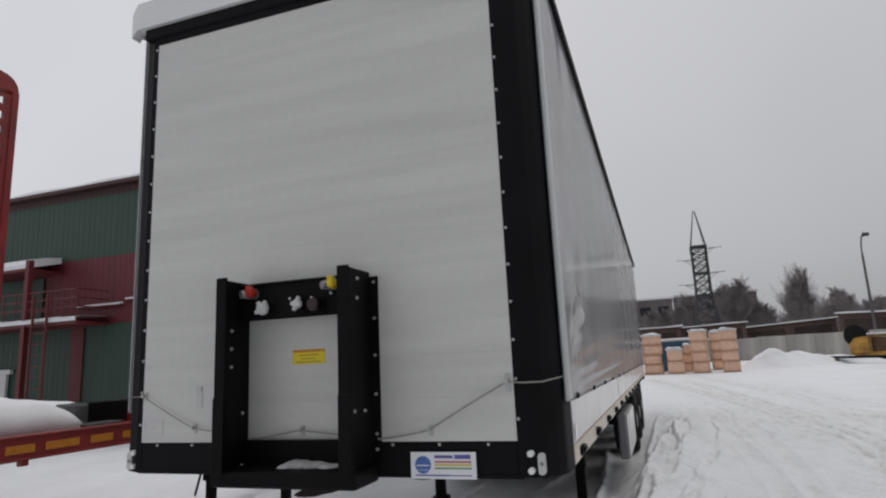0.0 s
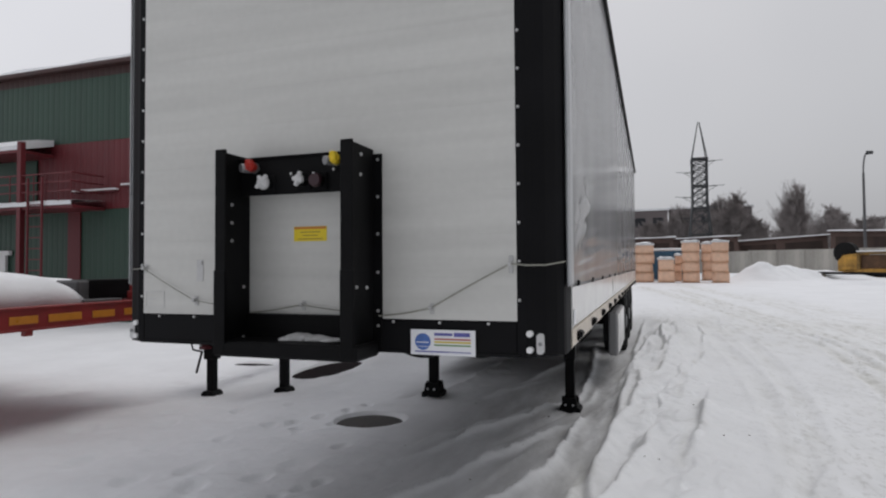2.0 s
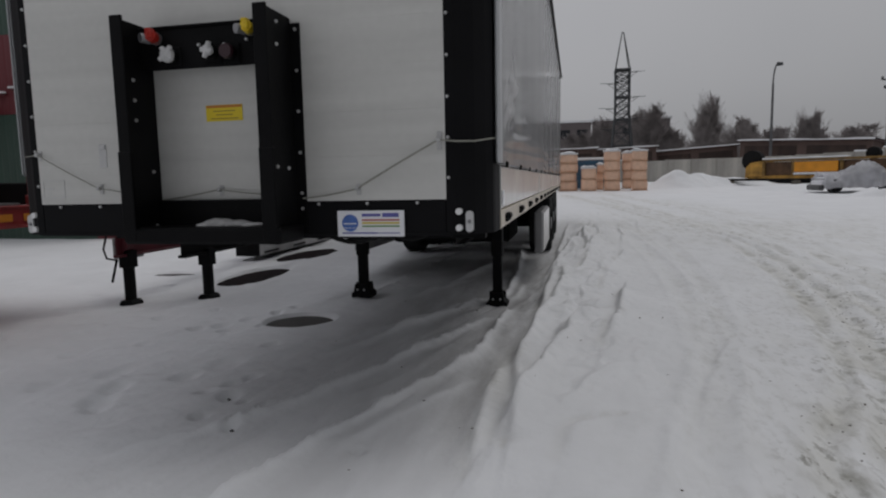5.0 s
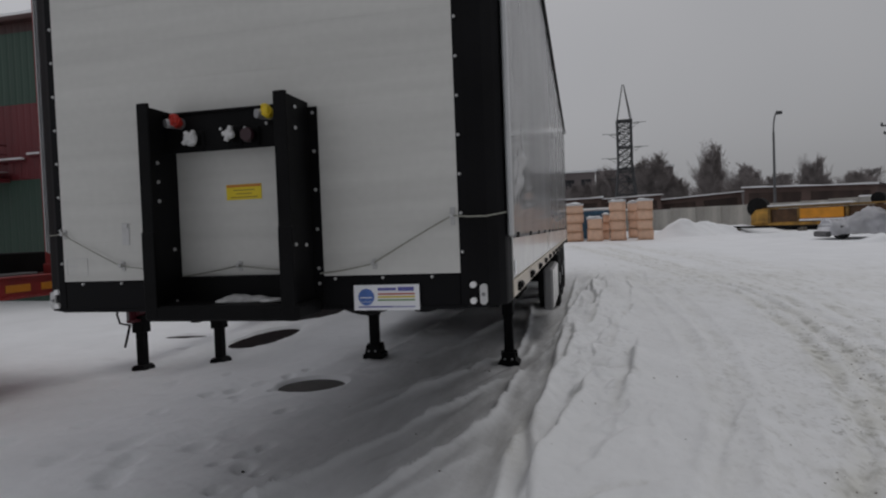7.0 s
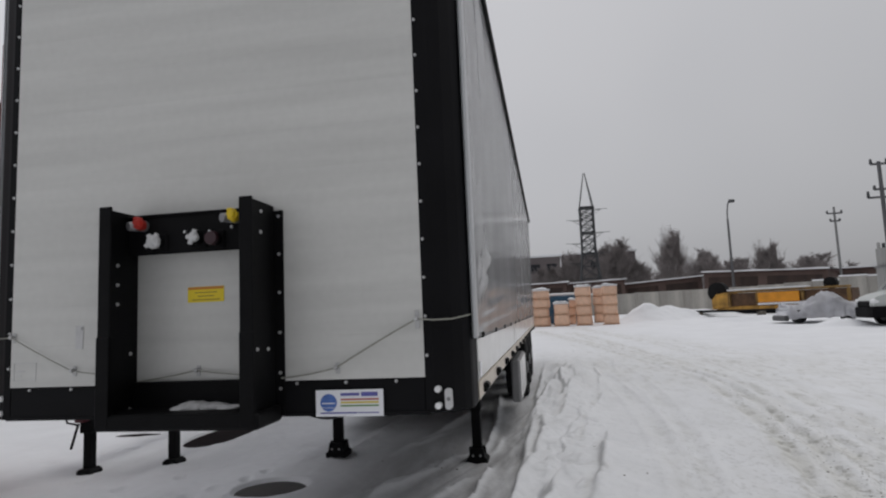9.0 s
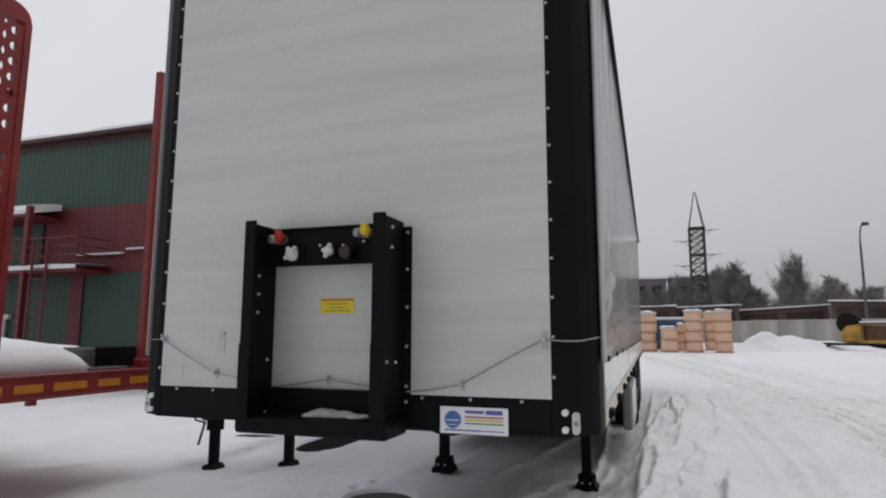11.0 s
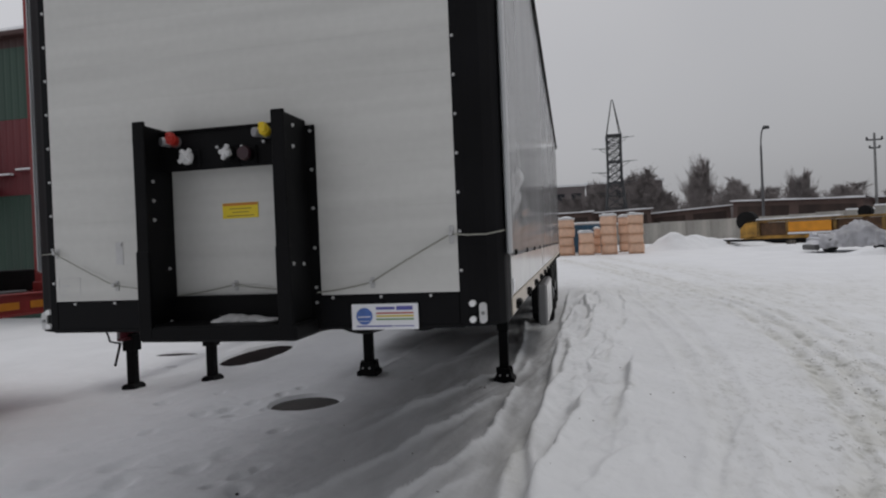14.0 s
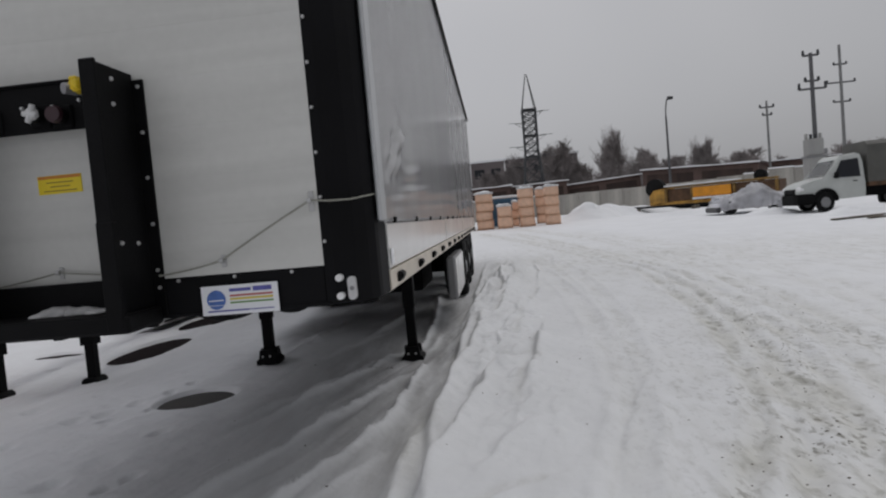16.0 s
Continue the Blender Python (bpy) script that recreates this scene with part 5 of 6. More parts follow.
# ---- the far side of the yard ----
def block_stack(x, y, w, tiers, th, yaw):
    g = gz(x, y)
    st = thing("block_pallet", (x, y, g), "shrink-wrapped tan building blocks stacked on pallets, snow on top", "pallet stack", "pallets of blocks")
    z = 0.0
    for k in range(tiers):
        bm = B()
        for d in (-0.4, 0.0, 0.4):
            box(bm, -w / 2, w / 2, d * w - 0.05, d * w + 0.05, z, z + 0.015)
        box(bm, -w / 2 + 0.01, w / 2 - 0.01, -w / 2 + 0.01, w / 2 - 0.01, z + 0.015, z + 0.03)
        bmesh.ops.translate(bm, verts=bm.verts, vec=(x, y, g))
        part("pallet", bm, M["pallet"], st)
        z += 0.03
        bm = B()
        q = w / 2 - 0.012 - 0.02 * random.random()
        bmesh.ops.create_cube(bm, size=1.0)
        bmesh.ops.subdivide_edges(bm, edges=bm.edges[:], cuts=3, use_grid_fill=True)
        sd = random.uniform(0, 90)
        for v in bm.verts:
            c = Vector((v.co.x * 2 * q, v.co.y * 2 * q, z + (v.co.z + 0.5) * (th - 0.03)))
            pinch = 1 - 0.07 * (abs(v.co.x * 2) * abs(v.co.y * 2)) ** 6 - 0.05 * abs(v.co.z * 2) ** 8
            wob = 0.025 * noise.noise(c * 3.1 + Vector((sd, 0, 0)))
            v.co = Vector((c.x * pinch + wob, c.y * pinch + wob, c.z + 0.012 * noise.noise(c * 2.3 + Vector((0, sd, 0)))))
        bmesh.ops.rotate(bm, verts=bm.verts, cent=(0, 0, 0), matrix=Matrix.Rotation(random.uniform(-0.05, 0.05), 3, "Z"))
        bmesh.ops.translate(bm, verts=bm.verts, vec=(x + random.uniform(-0.03, 0.03), y, g))
        part("block_pack", bm, M["block"], st, smooth=True)
        z += th - 0.03
    bm = B()
    bmesh.ops.create_cube(bm, size=1.0)
    bmesh.ops.subdivide_edges(bm, edges=bm.edges[:], cuts=4, use_grid_fill=True)
    for v in bm.verts:
        edge = 1 - 0.55 * max(abs(v.co.x * 2), abs(v.co.y * 2)) ** 8 if v.co.z > 0.3 else 1
        v.co = Vector((x + v.co.x * (w + 0.01), y + v.co.y * (w + 0.01), g + z - 0.02 + (v.co.z + 0.5) * 0.15 * edge * (1 + 0.6 * noise.noise(Vector((v.co.x * 2 + x, v.co.y * 2, 4))))))
    part("snow_cap", bm, M["snow"], st, smooth=True)
    st.rotation_euler = (0, 0, radians(yaw))
    return st


D = 34.0
for az, d, w, tiers, th in ((-2.85, D, 1.0, 4, 0.49), (-0.70, D, 0.98, 4, 0.49), (1.12, D - 0.3, 0.84, 2, 0.60), (2.15, D + 1.4, 0.4, 3, 0.46), (3.18, D, 0.88, 4, 0.52), (4.62, D + 2.6, 0.78, 4, 0.50), (5.52, D - 0.2, 0.84, 4, 0.515)):
    x, y, g = spot(az, d)
    block_stack(x, y, w, tiers, th, -az + random.uniform(-4, 4))

x, y, g = spot(0.9, D + 2.5)
cont = thing("blue_container", (x, y, g), "blue steel container with snow on its lid", "container")
bm = B()
box(bm, x - 1.35, x + 1.6, y - 0.7, y + 0.7, g + 0.05, g + 1.62, bevel=0.03)
part("body", bm, M["blue"], cont)
bm = B()
for k in range(9):
    box(bm, x - 1.3 + k * 0.34, x - 1.2 + k * 0.34, y - 0.74, y - 0.695, g + 0.15, g + 1.5, bevel=0.01)
part("ribs", bm, M["blue"], cont)
part("snow_cap", box(B(), x - 1.38, x + 1.62, y - 0.72, y + 0.72, g + 1.62, g + 1.78, bevel=0.06), M["snow"], cont)


# heaped snow
def heap(az, d, rx, ry, h, seed, label):
    x, y, g = spot(az, d)
    bm = B()
    n, m = 56, 30
    rings = []
    for j in range(m + 1):
        u = j / m * 1.5
        ring = []
        for i in range(n):
            a = 2 * math.pi * i / n
            c = Vector((math.cos(a) * u * 1.6, math.sin(a) * u * 1.6, seed))
            px, py = x + rx * u * math.cos(a) * (1 + 0.2 * noise.noise(Vector((math.cos(a), math.sin(a), seed)))), y + ry * u * math.sin(a)
            top = math.exp(-1.6 * u ** 3) * (1 + 0.35 * noise.noise(c) + 0.16 * noise.noise(c * 2.7)) + 0.05 * noise.noise(c * 6) * math.exp(-u)
            ring.append(bm.verts.new((px, py, gz(px, py) - 0.03 * u + h * max(top - 0.02, -0.05))))
        rings.append(ring)
    for p, q in zip(rings, rings[1:]):
        for i in range(n):
            bm.faces.new((p[i], p[(i + 1) % n], q[(i + 1) % n], q[i]))
    bmesh.ops.remove_doubles(bm, verts=bm.verts, dist=0.0005)
    return solo("snow_mound", bm, M["snow"], label, "snow heap", "heaps of shovelled snow", smooth=True)


heap(9.0, 37.5, 1.75, 1.5, 0.86, 2, "white heap of shovelled snow")
heap(10.8, 39, 1.9, 1.4, 0.70, 7, "white heap of shovelled snow")
heap(13.2, 40, 2.3, 1.3, 0.42, 11, "low heap of shovelled snow")
heap(29.8, 25.6, 1.6, 0.8, 0.28, 5, "low heap of shovelled snow")
heap(34.5, 24.5, 1.7, 0.9, 0.34, 15, "low heap of shovelled snow")
heap(17.5, 33.5, 2.4, 0.9, 0.26, 19, "low heap of shovelled snow")
heap(23.6, 28.6, 1.2, 0.7, 0.24, 29, "low heap of shovelled snow")

# dark pipes lying at the foot of the heaps
x, y, g = spot(11.5, 39.5)
x2, y2, g2 = spot(19.5, 37.0)
pipes = thing("pipe_bundle", (x, y, g), "dark steel pipes lying on timbers in the snow", "pipes")
for k in range(3):
    part("pipe", tube(B(), (x, y + k * 0.16, g + 0.32), (x2, y2 + k * 0.16, g2 + 0.35), 0.07, seg=10), M["blacksteel"], pipes)
for t in (0.2, 0.8):
    xm, ym = x + (x2 - x) * t, y + (y2 - y) * t
    part("timber", box(B(), xm - 0.1, xm + 0.1, ym - 0.4, ym + 0.5, g - 0.05, g + 0.25, bevel=0.02), M["debris"], pipes)


# concrete fence of ribbed panels
fence = thing("concrete_fence", (10, 50, 1), "grey concrete panel fence with snow along its top", "fence")
fa, fb = spot(-4, 50), spot(40, 58)
npan = 24
vx, vy = fb[0] - fa[0], fb[1] - fa[1]
fl_len = math.hypot(vx, vy) / npan
fyaw = math.atan2(vy, vx)
bm = B()
box(bm, 0.05, fl_len - 0.05, -0.06, 0.06, -2.0, 2.05, bevel=0.02)
box(bm, 0.12, fl_len - 0.12, -0.075, -0.055, 0.5, 1.95, bevel=0.012)
panel_me = mesh_of(bm, "fence_panel", M["concrete"])
bm = B()
box(bm, -0.08, 0.08, -0.085, 0.11, -2.0, 2.06, bevel=0.02)
post_me = mesh_of(bm, "fence_post", M["concrete"])
bm = B()
box(bm, 0.0, fl_len, -0.12, 0.12, 2.05, 2.16, bevel=0.04)
cap_me = mesh_of(bm, "snow_cap", M["snow"])
for k in range(npan):
    x, y = fa[0] + vx * k / npan, fa[1] + vy * k / npan
    az_ = math.degrees(math.atan2(x + vx / npan / 2 - 1.7, y + 2.6))
    rise = float(np.interp(az_, (-4, 7, 14, 22.9, 23.0, 26, 40), (1.45, 1.42, 1.52, 1.6, 1.92, 1.82, 1.7)))
    z = 1.42 + math.hypot(x - 1.7, y + 2.6) * math.tan(radians(rise)) - 2.14 + random.uniform(-0.04, 0.04)
    for nm, me in (("fence_panel", panel_me), ("fence_post", post_me), ("snow_cap", cap_me)):
        if nm == "snow_cap" and 6.5 < az_ < 21:
            continue
        ob = piece(nm, me, fence, (x, y, z), (0, random.uniform(-0.012, 0.012), fyaw))


# brick sheds behind the fence with snow on their roofs
def shed(a0, a1, d0, d1, base, top0, top1, label):
    p, q = spot(a0, d0, top0), spot(a1, d1, top1)
    vx, vy = q[0] - p[0], q[1] - p[1]
    ln, yaw = math.hypot(vx, vy), math.atan2(vy, vx)
    o = thing("brick_shed", (p[0], p[1], 0), label, "shed", "sheds behind the fence")
    bm = B()
    box(bm, 0, ln, 0, 6, 0, p[2] - 0.12)
    w = new("wall", mesh_of(bm, "wall", M["brick"]))
    w.parent = o
    nb = max(2, int(ln / 3.2))
    for k in range(nb):
        bm = B()
        x0 = k * ln / nb + 0.35
        box(bm, x0, x0 + ln / nb - 0.7, -0.03, -0.001, p[2] - 1.5, p[2] - 0.45, bevel=0.01)
        dd = new("gate", mesh_of(bm, "gate", M["shedgate"]))
        dd.parent = o
    bm = B()
    box(bm, -0.2, ln + 0.2, -0.25, 6.2, p[2] - 0.12, p[2] - 0.02, bevel=0.02)
    r = new("roof", mesh_of(bm, "roof", M["brown"]))
    r.parent = o
    bm = B()
    n = int(ln * 2)
    rows = []
    for k in range(n + 1):
        xx = -0.2 + (ln + 0.4) * k / n
        h = 0.10 + 0.10 * noise.noise(Vector((xx * 0.4, a0, 0)))
        rows.append([bm.verts.new(c) for c in ((xx, -0.27, p[2] - 0.02), (xx, -0.24, p[2] - 0.02 + h), (xx, 6.2, p[2] + h))])
    for a, b in zip(rows, rows[1:]):
        for j in (0, 1):
            bm.faces.new((a[j], b[j], b[j + 1], a[j + 1]))
    sn = new("roof_snow", mesh_of(bm, "roof_snow", M["snow"]))
    sn.parent = o
    o.rotation_euler = (0, math.atan2(p[2] - q[2], ln), yaw)
    return o


shed(-4.0, 1.9, 56, 57, 0, 2.5, 2.6, "long brown brick shed with snow on its flat roof")
shed(1.94, 7.1, 58, 59, 0, 2.45, 2.6, "long brown brick shed with snow on its flat roof")
shed(7.0, 13.6, 62, 62, 0, 2.12, 2.48, "low brown shed with snow on its sloping roof")
shed(13.5, 22.6, 60, 58, 0, 2.78, 2.47, "brown brick garages with snow on the flat roof")
shed(22.8, 40, 66, 66, 0, 2.40, 2.1, "low dark brown shed with snow along its eave")


# yellow road machine's body
def yellow_body():
    a, b = spot(14.2, 42.5), spot(24.2, 40.0)
    ln = math.hypot(b[0] - a[0], b[1] - a[1])
    yaw = math.atan2(b[1] - a[1], b[0] - a[0])
    g = min(a[2], b[2])
    o = thing("tipper_body", (a[0], a[1], g), "long yellow steel tipper body with orange side panel", "machine body")
    def add(name, bm, m, label=""):
        ob = new(name, mesh_of(bm, name, m))
        ob.parent = o
        return tagged(ob, label)
    bm = B()
    box(bm, 0, ln, 0.0, 1.6, 0.30, 0.55, bevel=0.03)
    add("frame", bm, M["machine"])
    bm = B()
    prism(bm, [(-0.1, 0.35), (0.9, 0.35), (0.9, 1.45), (0.2, 1.35), (-0.1, 1.0)], "y", 0, 1.6)
    add("nose", bm, M["machine"], "yellow nose box")
    bm = B()
    box(bm, 0.9, ln, 0.12, 1.6, 0.5, 1.35)
    add("inner_wall", bm, M["rust"], "rusty brown inside")
    bm = B()
    box(bm, 0.9, ln, -0.06, 0.18, 1.38, 1.50, bevel=0.03)
    add("rim", bm, M["oldyellow"])
    for x in (0.92, ln * 0.34, ln * 0.67, ln - 0.2):
        bm = B()
        box(bm, x, x + 0.16, -0.04, 0.14, 0.5, 1.36, bevel=0.02)
        add("stake", bm, M["oldyellow"])
    bm = B()
    box(bm, ln * 0.36, ln * 0.66, -0.09, 0.02, 0.72, 1.32, bevel=0.03)
    add("side_panel", bm, M["orange"], "orange side panel")
    bm = B()
    box(bm, ln * 0.36, ln * 0.68, -0.2, 0.1, 0.58, 0.70, bevel=0.04)
    add("snow_ledge", bm, M["snow"])
    bm = B()
    box(bm, 0.9, ln * 0.72, -0.07, 0.5, 1.52, 1.60, bevel=0.03)
    add("rim_snow", bm, M["snow"])
    for x, z, r in ((0.15, 1.50, 0.62), (ln * 0.86, 1.68, 0.34)):
        bm = B()
        tube(bm, (x, 0.3, z), (x, 0.75, z), r, seg=20)
        tube(bm, (x, 0.28, z), (x, 0.3, z), r * 0.5, seg=16)
        add("tyre", bm, M["rubber"], "black tyre on top")
    bm = B()
    box(bm, 0.1, ln - 0.2, 0.15, 1.5, -0.1, 0.30, bevel=0.02)
    add("skid", bm, M["blacksteel"])
    o.rotation_euler = (0, 0, yaw)


yellow_body()

# car under a grey cover, buried in snow
cx, cy, g = spot(21.7, 31)
car = thing("covered_car", (cx, cy, g), "old car half under a crumpled pale cover, snow round it", "car")
bm = B()
hull = [(-1.42, 0.18), (-1.46, 0.40), (-1.38, 0.52), (-0.55, 0.62), (-0.05, 0.98), (0.75, 1.02), (1.25, 0.66), (1.42, 0.60), (1.45, 0.22)]
prism(bm, [(cx + a, g + b) for a, b in hull], "y", cy - 0.70, cy + 0.70)
for v in bm.verts:
    v.co.y = cy + (v.co.y - cy) * (1 - 0.22 * max(0, v.co.z - g - 0.55) / 0.5)
bmesh.ops.bevel(bm, geom=bm.edges[:], offset=0.06, segments=2, affect="EDGES")
part("body", bm, M["tarp"], car, "pale grey car body")
bm = B()
n, m = 44, 26
sheet_rows = []
for i in range(n + 1):
    row = []
    for j in range(m + 1):
        u, v = i / n, j / m
        px = -1.36 + 2.85 * u
        a = math.pi * v
        peak = 0.58 + 0.50 * max(0.0, 1 - abs(px - 0.38) / 0.95) ** 0.85
        c = Vector((px * 2.2, math.cos(a) * 1.7, math.sin(a) * 1.7))
        fold = 0.05 + 0.26 * abs(noise.noise(c * 1.2)) + 0.08 * noise.noise(c * 2.9)
        hem = 0.10 * noise.noise(Vector((px * 3, 1.0 if v < 0.5 else 5.0, 2.0)))
        row.append(bm.verts.new((cx + px + 0.05 * noise.noise(c), cy - math.cos(a) * (0.72 + fold), g + 0.20 + 1.6 * hem * (1 - math.sin(a)) + math.sin(a) ** 0.6 * (peak - 0.10 + fold))))
    sheet_rows.append(row)
for p, q in zip(sheet_rows, sheet_rows[1:]):
    for j in range(m):
        bm.faces.new((p[j], p[j + 1], q[j + 1], q[j]))
bmesh.ops.solidify(bm, geom=bm.faces[:], thickness=0.012)
part("cover", bm, M["tarp"], car, "crumpled pale plastic cover", smooth=True)
bm = B()
box(bm, cx - 1.56, cx - 1.36, cy - 0.74, cy + 0.74, g + 0.10, g + 0.34, bevel=0.05)
part("bumper", bm, M["clamp"], car, "dark bumper")
for dx in (-0.95, 0.98):
    part("tyre", tube(B(), (cx + dx, cy - 0.74, g + 0.27), (cx + dx, cy - 0.52, g + 0.27), 0.28, seg=24), M["rubber"], car)
bm = B()
box(bm, cx - 1.30, cx - 0.40, cy - 0.60, cy + 0.60, g + 0.56, g + 0.66, bevel=0.045)
part("snow_patch", bm, M["snow"], car, "snow on the bonnet")


# delivery truck: white cab, grey tilt
def truck():
    ax, ay, g = spot(25.55, 27.4)
    o = thing("delivery_truck", (ax, ay, g), "white delivery truck with dark grey tarpaulin body parked in snow", "truck")
    def add(name, bm, m, parent=None, label="", smooth=False):
        ob = new(name, mesh_of(bm, name, m, smooth))
        ob.parent = parent or o
        return tagged(ob, label)
    # truck's own axes: x to the rear, y across (near side at 0), z up
    side_prof = [(0.08, 0.60), (0.03, 0.76), (0.07, 0.92), (0.22, 1.04), (0.55, 1.14), (0.95, 1.21), (1.10, 1.25), (1.62, 1.86), (1.80, 2.00), (2.35, 2.05), (2.55, 1.98), (2.62, 1.70), (2.66, 0.95), (2.60, 0.45),
                 (1.52, 0.42), (1.45, 0.62), (1.28, 0.76), (1.04, 0.80), (0.82, 0.72), (0.70, 0.60)]
    bm = B()
    prism(bm, side_prof, "y", 0.0, 1.85)
    for v in bm.verts:
        t = max(0, v.co.z - 0.95) / 1.1
        v.co.y = 0.925 + (v.co.y - 0.925) * (1 - 0.13 * t) * (0.80 if v.co.x < 0.15 else 0.90 if v.co.x < 0.3 else 0.97 if v.co.x < 0.6 else 1)
    bmesh.ops.bevel(bm, geom=[e for e in bm.edges if abs(e.verts[0].co.y - e.verts[1].co.y) < 0.3 and min(e.verts[0].co.z, e.verts[1].co.z) > 0.7], offset=0.05, segments=3, affect="EDGES")
    cab = add("cab", bm, M["vanwhite"], None, "white cab")
    bm = B()
    prism(bm, [(1.40, 1.20), (1.76, 1.80), (2.42, 1.84), (2.46, 1.18)], "y", 0.035, 0.09)
    for v in bm.verts:
        v.co.y += 0.12 * max(0, v.co.z - 0.95) / 1.1 - 0.055
    add("side_window", bm, M["darkglass"], cab)
    bm = B()
    w0, w1 = (1.14, 1.265), (1.60, 1.81)
    vs = [bm.verts.new(c) for c in ((w0[0] - 0.03, 0.16, w0[1] + 0.03), (w0[0] - 0.03, 1.69, w0[1] + 0.03), (w1[0] - 0.03, 1.62, w1[1] + 0.03), (w1[0] - 0.03, 0.23, w1[1] + 0.03))]
    bm.faces.new(vs)
    bmesh.ops.solidify(bm, geom=bm.faces[:], thickness=0.008)
    add("windscreen", bm, M["windscreen"], cab)
    bm = B()
    box(bm, 2.15, 2.32, -0.02, 0.01, 1.02, 1.05, bevel=0.005)
    add("door_handle", bm, M["blacksteel"], cab)
    bm = B()
    prism(bm, [(0.02, 0.10), (-0.06, 0.4), (-0.06, 1.45), (0.02, 1.75), (0.62, 1.88), (0.62, -0.03)], "z", 0.30, 0.70)
    bmesh.ops.bevel(bm, geom=bm.edges[:], offset=0.04, segments=2, affect="EDGES")
    bumper = add("bumper", bm, M["blacksteel"], None, "black bumper")
    bm = B()
    box(bm, -0.01, 0.09, 0.42, 1.43, 0.70, 0.90, bevel=0.04)
    add("grille", bm, M["blacksteel"], cab)
    for y in (0.13, 1.47):
        bm = B()
        box(bm, 0.02, 0.34, y, y + 0.25, 0.76, 0.98, bevel=0.07)
        add("headlight", bm, M["lens"], cab)
    bm = B()
    prof = [(1.06 + 0.50 * math.cos(a), 0.40 + 0.46 * math.sin(a)) for a in [math.pi * k / 12 for k in range(13)]] + [(1.06 + 0.38 * math.cos(a), 0.36 + 0.34 * math.sin(a)) for a in [math.pi * k / 12 for k in range(12, -1, -1)]]
    prism(bm, prof, "y", -0.03, 0.2)
    add("wheel_arch", bm, M["blacksteel"], None)
    bm = B()
    box(bm, 1.40, 1.53, -0.19, -0.06, 1.17, 1.40, bevel=0.02)
    add("wing_mirror", bm, M["blacksteel"], cab)
    for x in (1.06, 4.4):
        for y in (0.02, 1.60):
            bm = B()
            tube(bm, (x, y, 0.345), (x, y + 0.2, 0.345), 0.345, seg=28)
            ty = add("tyre", bm, M["rubber"])
            bm = B()
            tube(bm, (x, y - 0.01, 0.345), (x, y + 0.05, 0.345), 0.19, 0.2, seg=20)
            add("rim", bm, M["greybox"], ty)
    bm = B()
    prism(bm, [(0.0 - 0.02, 0.95), (1.87, 0.95), (1.87, 2.28), (1.7, 2.42), (0.15, 2.42), (-0.02, 2.28)], "x", 2.74, 6.2)
    add("tilt_cover", bm, M["vantilt"], None, "dark grey tarpaulin")
    bm = B()
    box(bm, 2.74, 6.2, -0.05, 1.9, 0.80, 0.95, bevel=0.02)
    add("load_bed", bm, M["rust"])
    bm = B()
    box(bm, 2.5, 6.2, 0.4, 1.4, 0.45, 0.8)
    add("chassis", bm, M["blacksteel"])
    o.rotation_euler = (0, 0, radians(-4))
    o.scale = (0.90, 1.0, 1.06)


truck()


# dark boards on the snow beside the truck
for k, (az, d, ln, yaw) in enumerate(((29.9, 23.4, 2.4, 14), (30.9, 24.0, 2.4, 18), (31.9, 23.3, 2.0, 12))):
    x, y, g = spot(az, d)
    bm = B()
    box(bm, -ln / 2, ln / 2, -0.08, 0.08, 0.0, 0.055, bevel=0.012, m=Matrix.Translation((x, y, g)) @ Matrix.Rotation(radians(yaw), 4, "Z"))
    solo("timber_board", bm, M["debris"], "dark timber board lying on snow", "board", "boards beside the truck")


# masts, poles and pylon
def street_lamp():
    p = spot(15.9, 58)
    h = 1.42 + 58 * math.tan(radians(8.75))
    o = thing("street_lamp", p, "grey steel street lamp with curved arm", "street lamp")
    bm = B()
    tube(bm, p, (p[0], p[1], h - 1.6), 0.13, 0.085, seg=10)
    pts = [(p[0] + 0.30 * (1 - math.cos(a)), p[1], h - 1.6 + 1.6 * math.sin(a)) for a in [k * math.pi / 16 for k in range(9)]]
    rod(bm, pts, 0.06)
    part("pole", bm, M["pole"], o)
    e = pts[-1]
    bm = B()
    tube(bm, (e[0] - 0.05, e[1], e[2] - 0.02), (e[0] + 0.38, e[1], e[2] - 0.02), 0.17, 0.13, seg=12)
    part("lamp_head", bm, M["steel"], o)


street_lamp()


def power_pole(az, d, el, arms, thick, label, finish="pole"):
    p = spot(az, d)
    h = 1.42 + d * math.tan(radians(el))
    o = thing("power_pole", p, label, "power pole", "power poles")
    bm = B()
    tube(bm, p, (p[0], p[1], h), thick, thick * 0.7, seg=10)
    part("pole", bm, M[finish], o)
    for dz, w, up in arms:
        bm = B()
        box(bm, p[0] - w, p[0] + w, p[1] - 0.06, p[1] + 0.06, h - dz - 0.06, h - dz + 0.06)
        arm = part("cross_arm", bm, M["pole"], o)
        for s in (-1, 1):
            bm = B()
            tube(bm, (p[0] + s * w, p[1], h - dz), (p[0] + s * w, p[1], h - dz + up), 0.10, 0.07, seg=8)
            part("insulator", bm, M["greyplastic"] if up > 0.45 else M["steel"], arm)


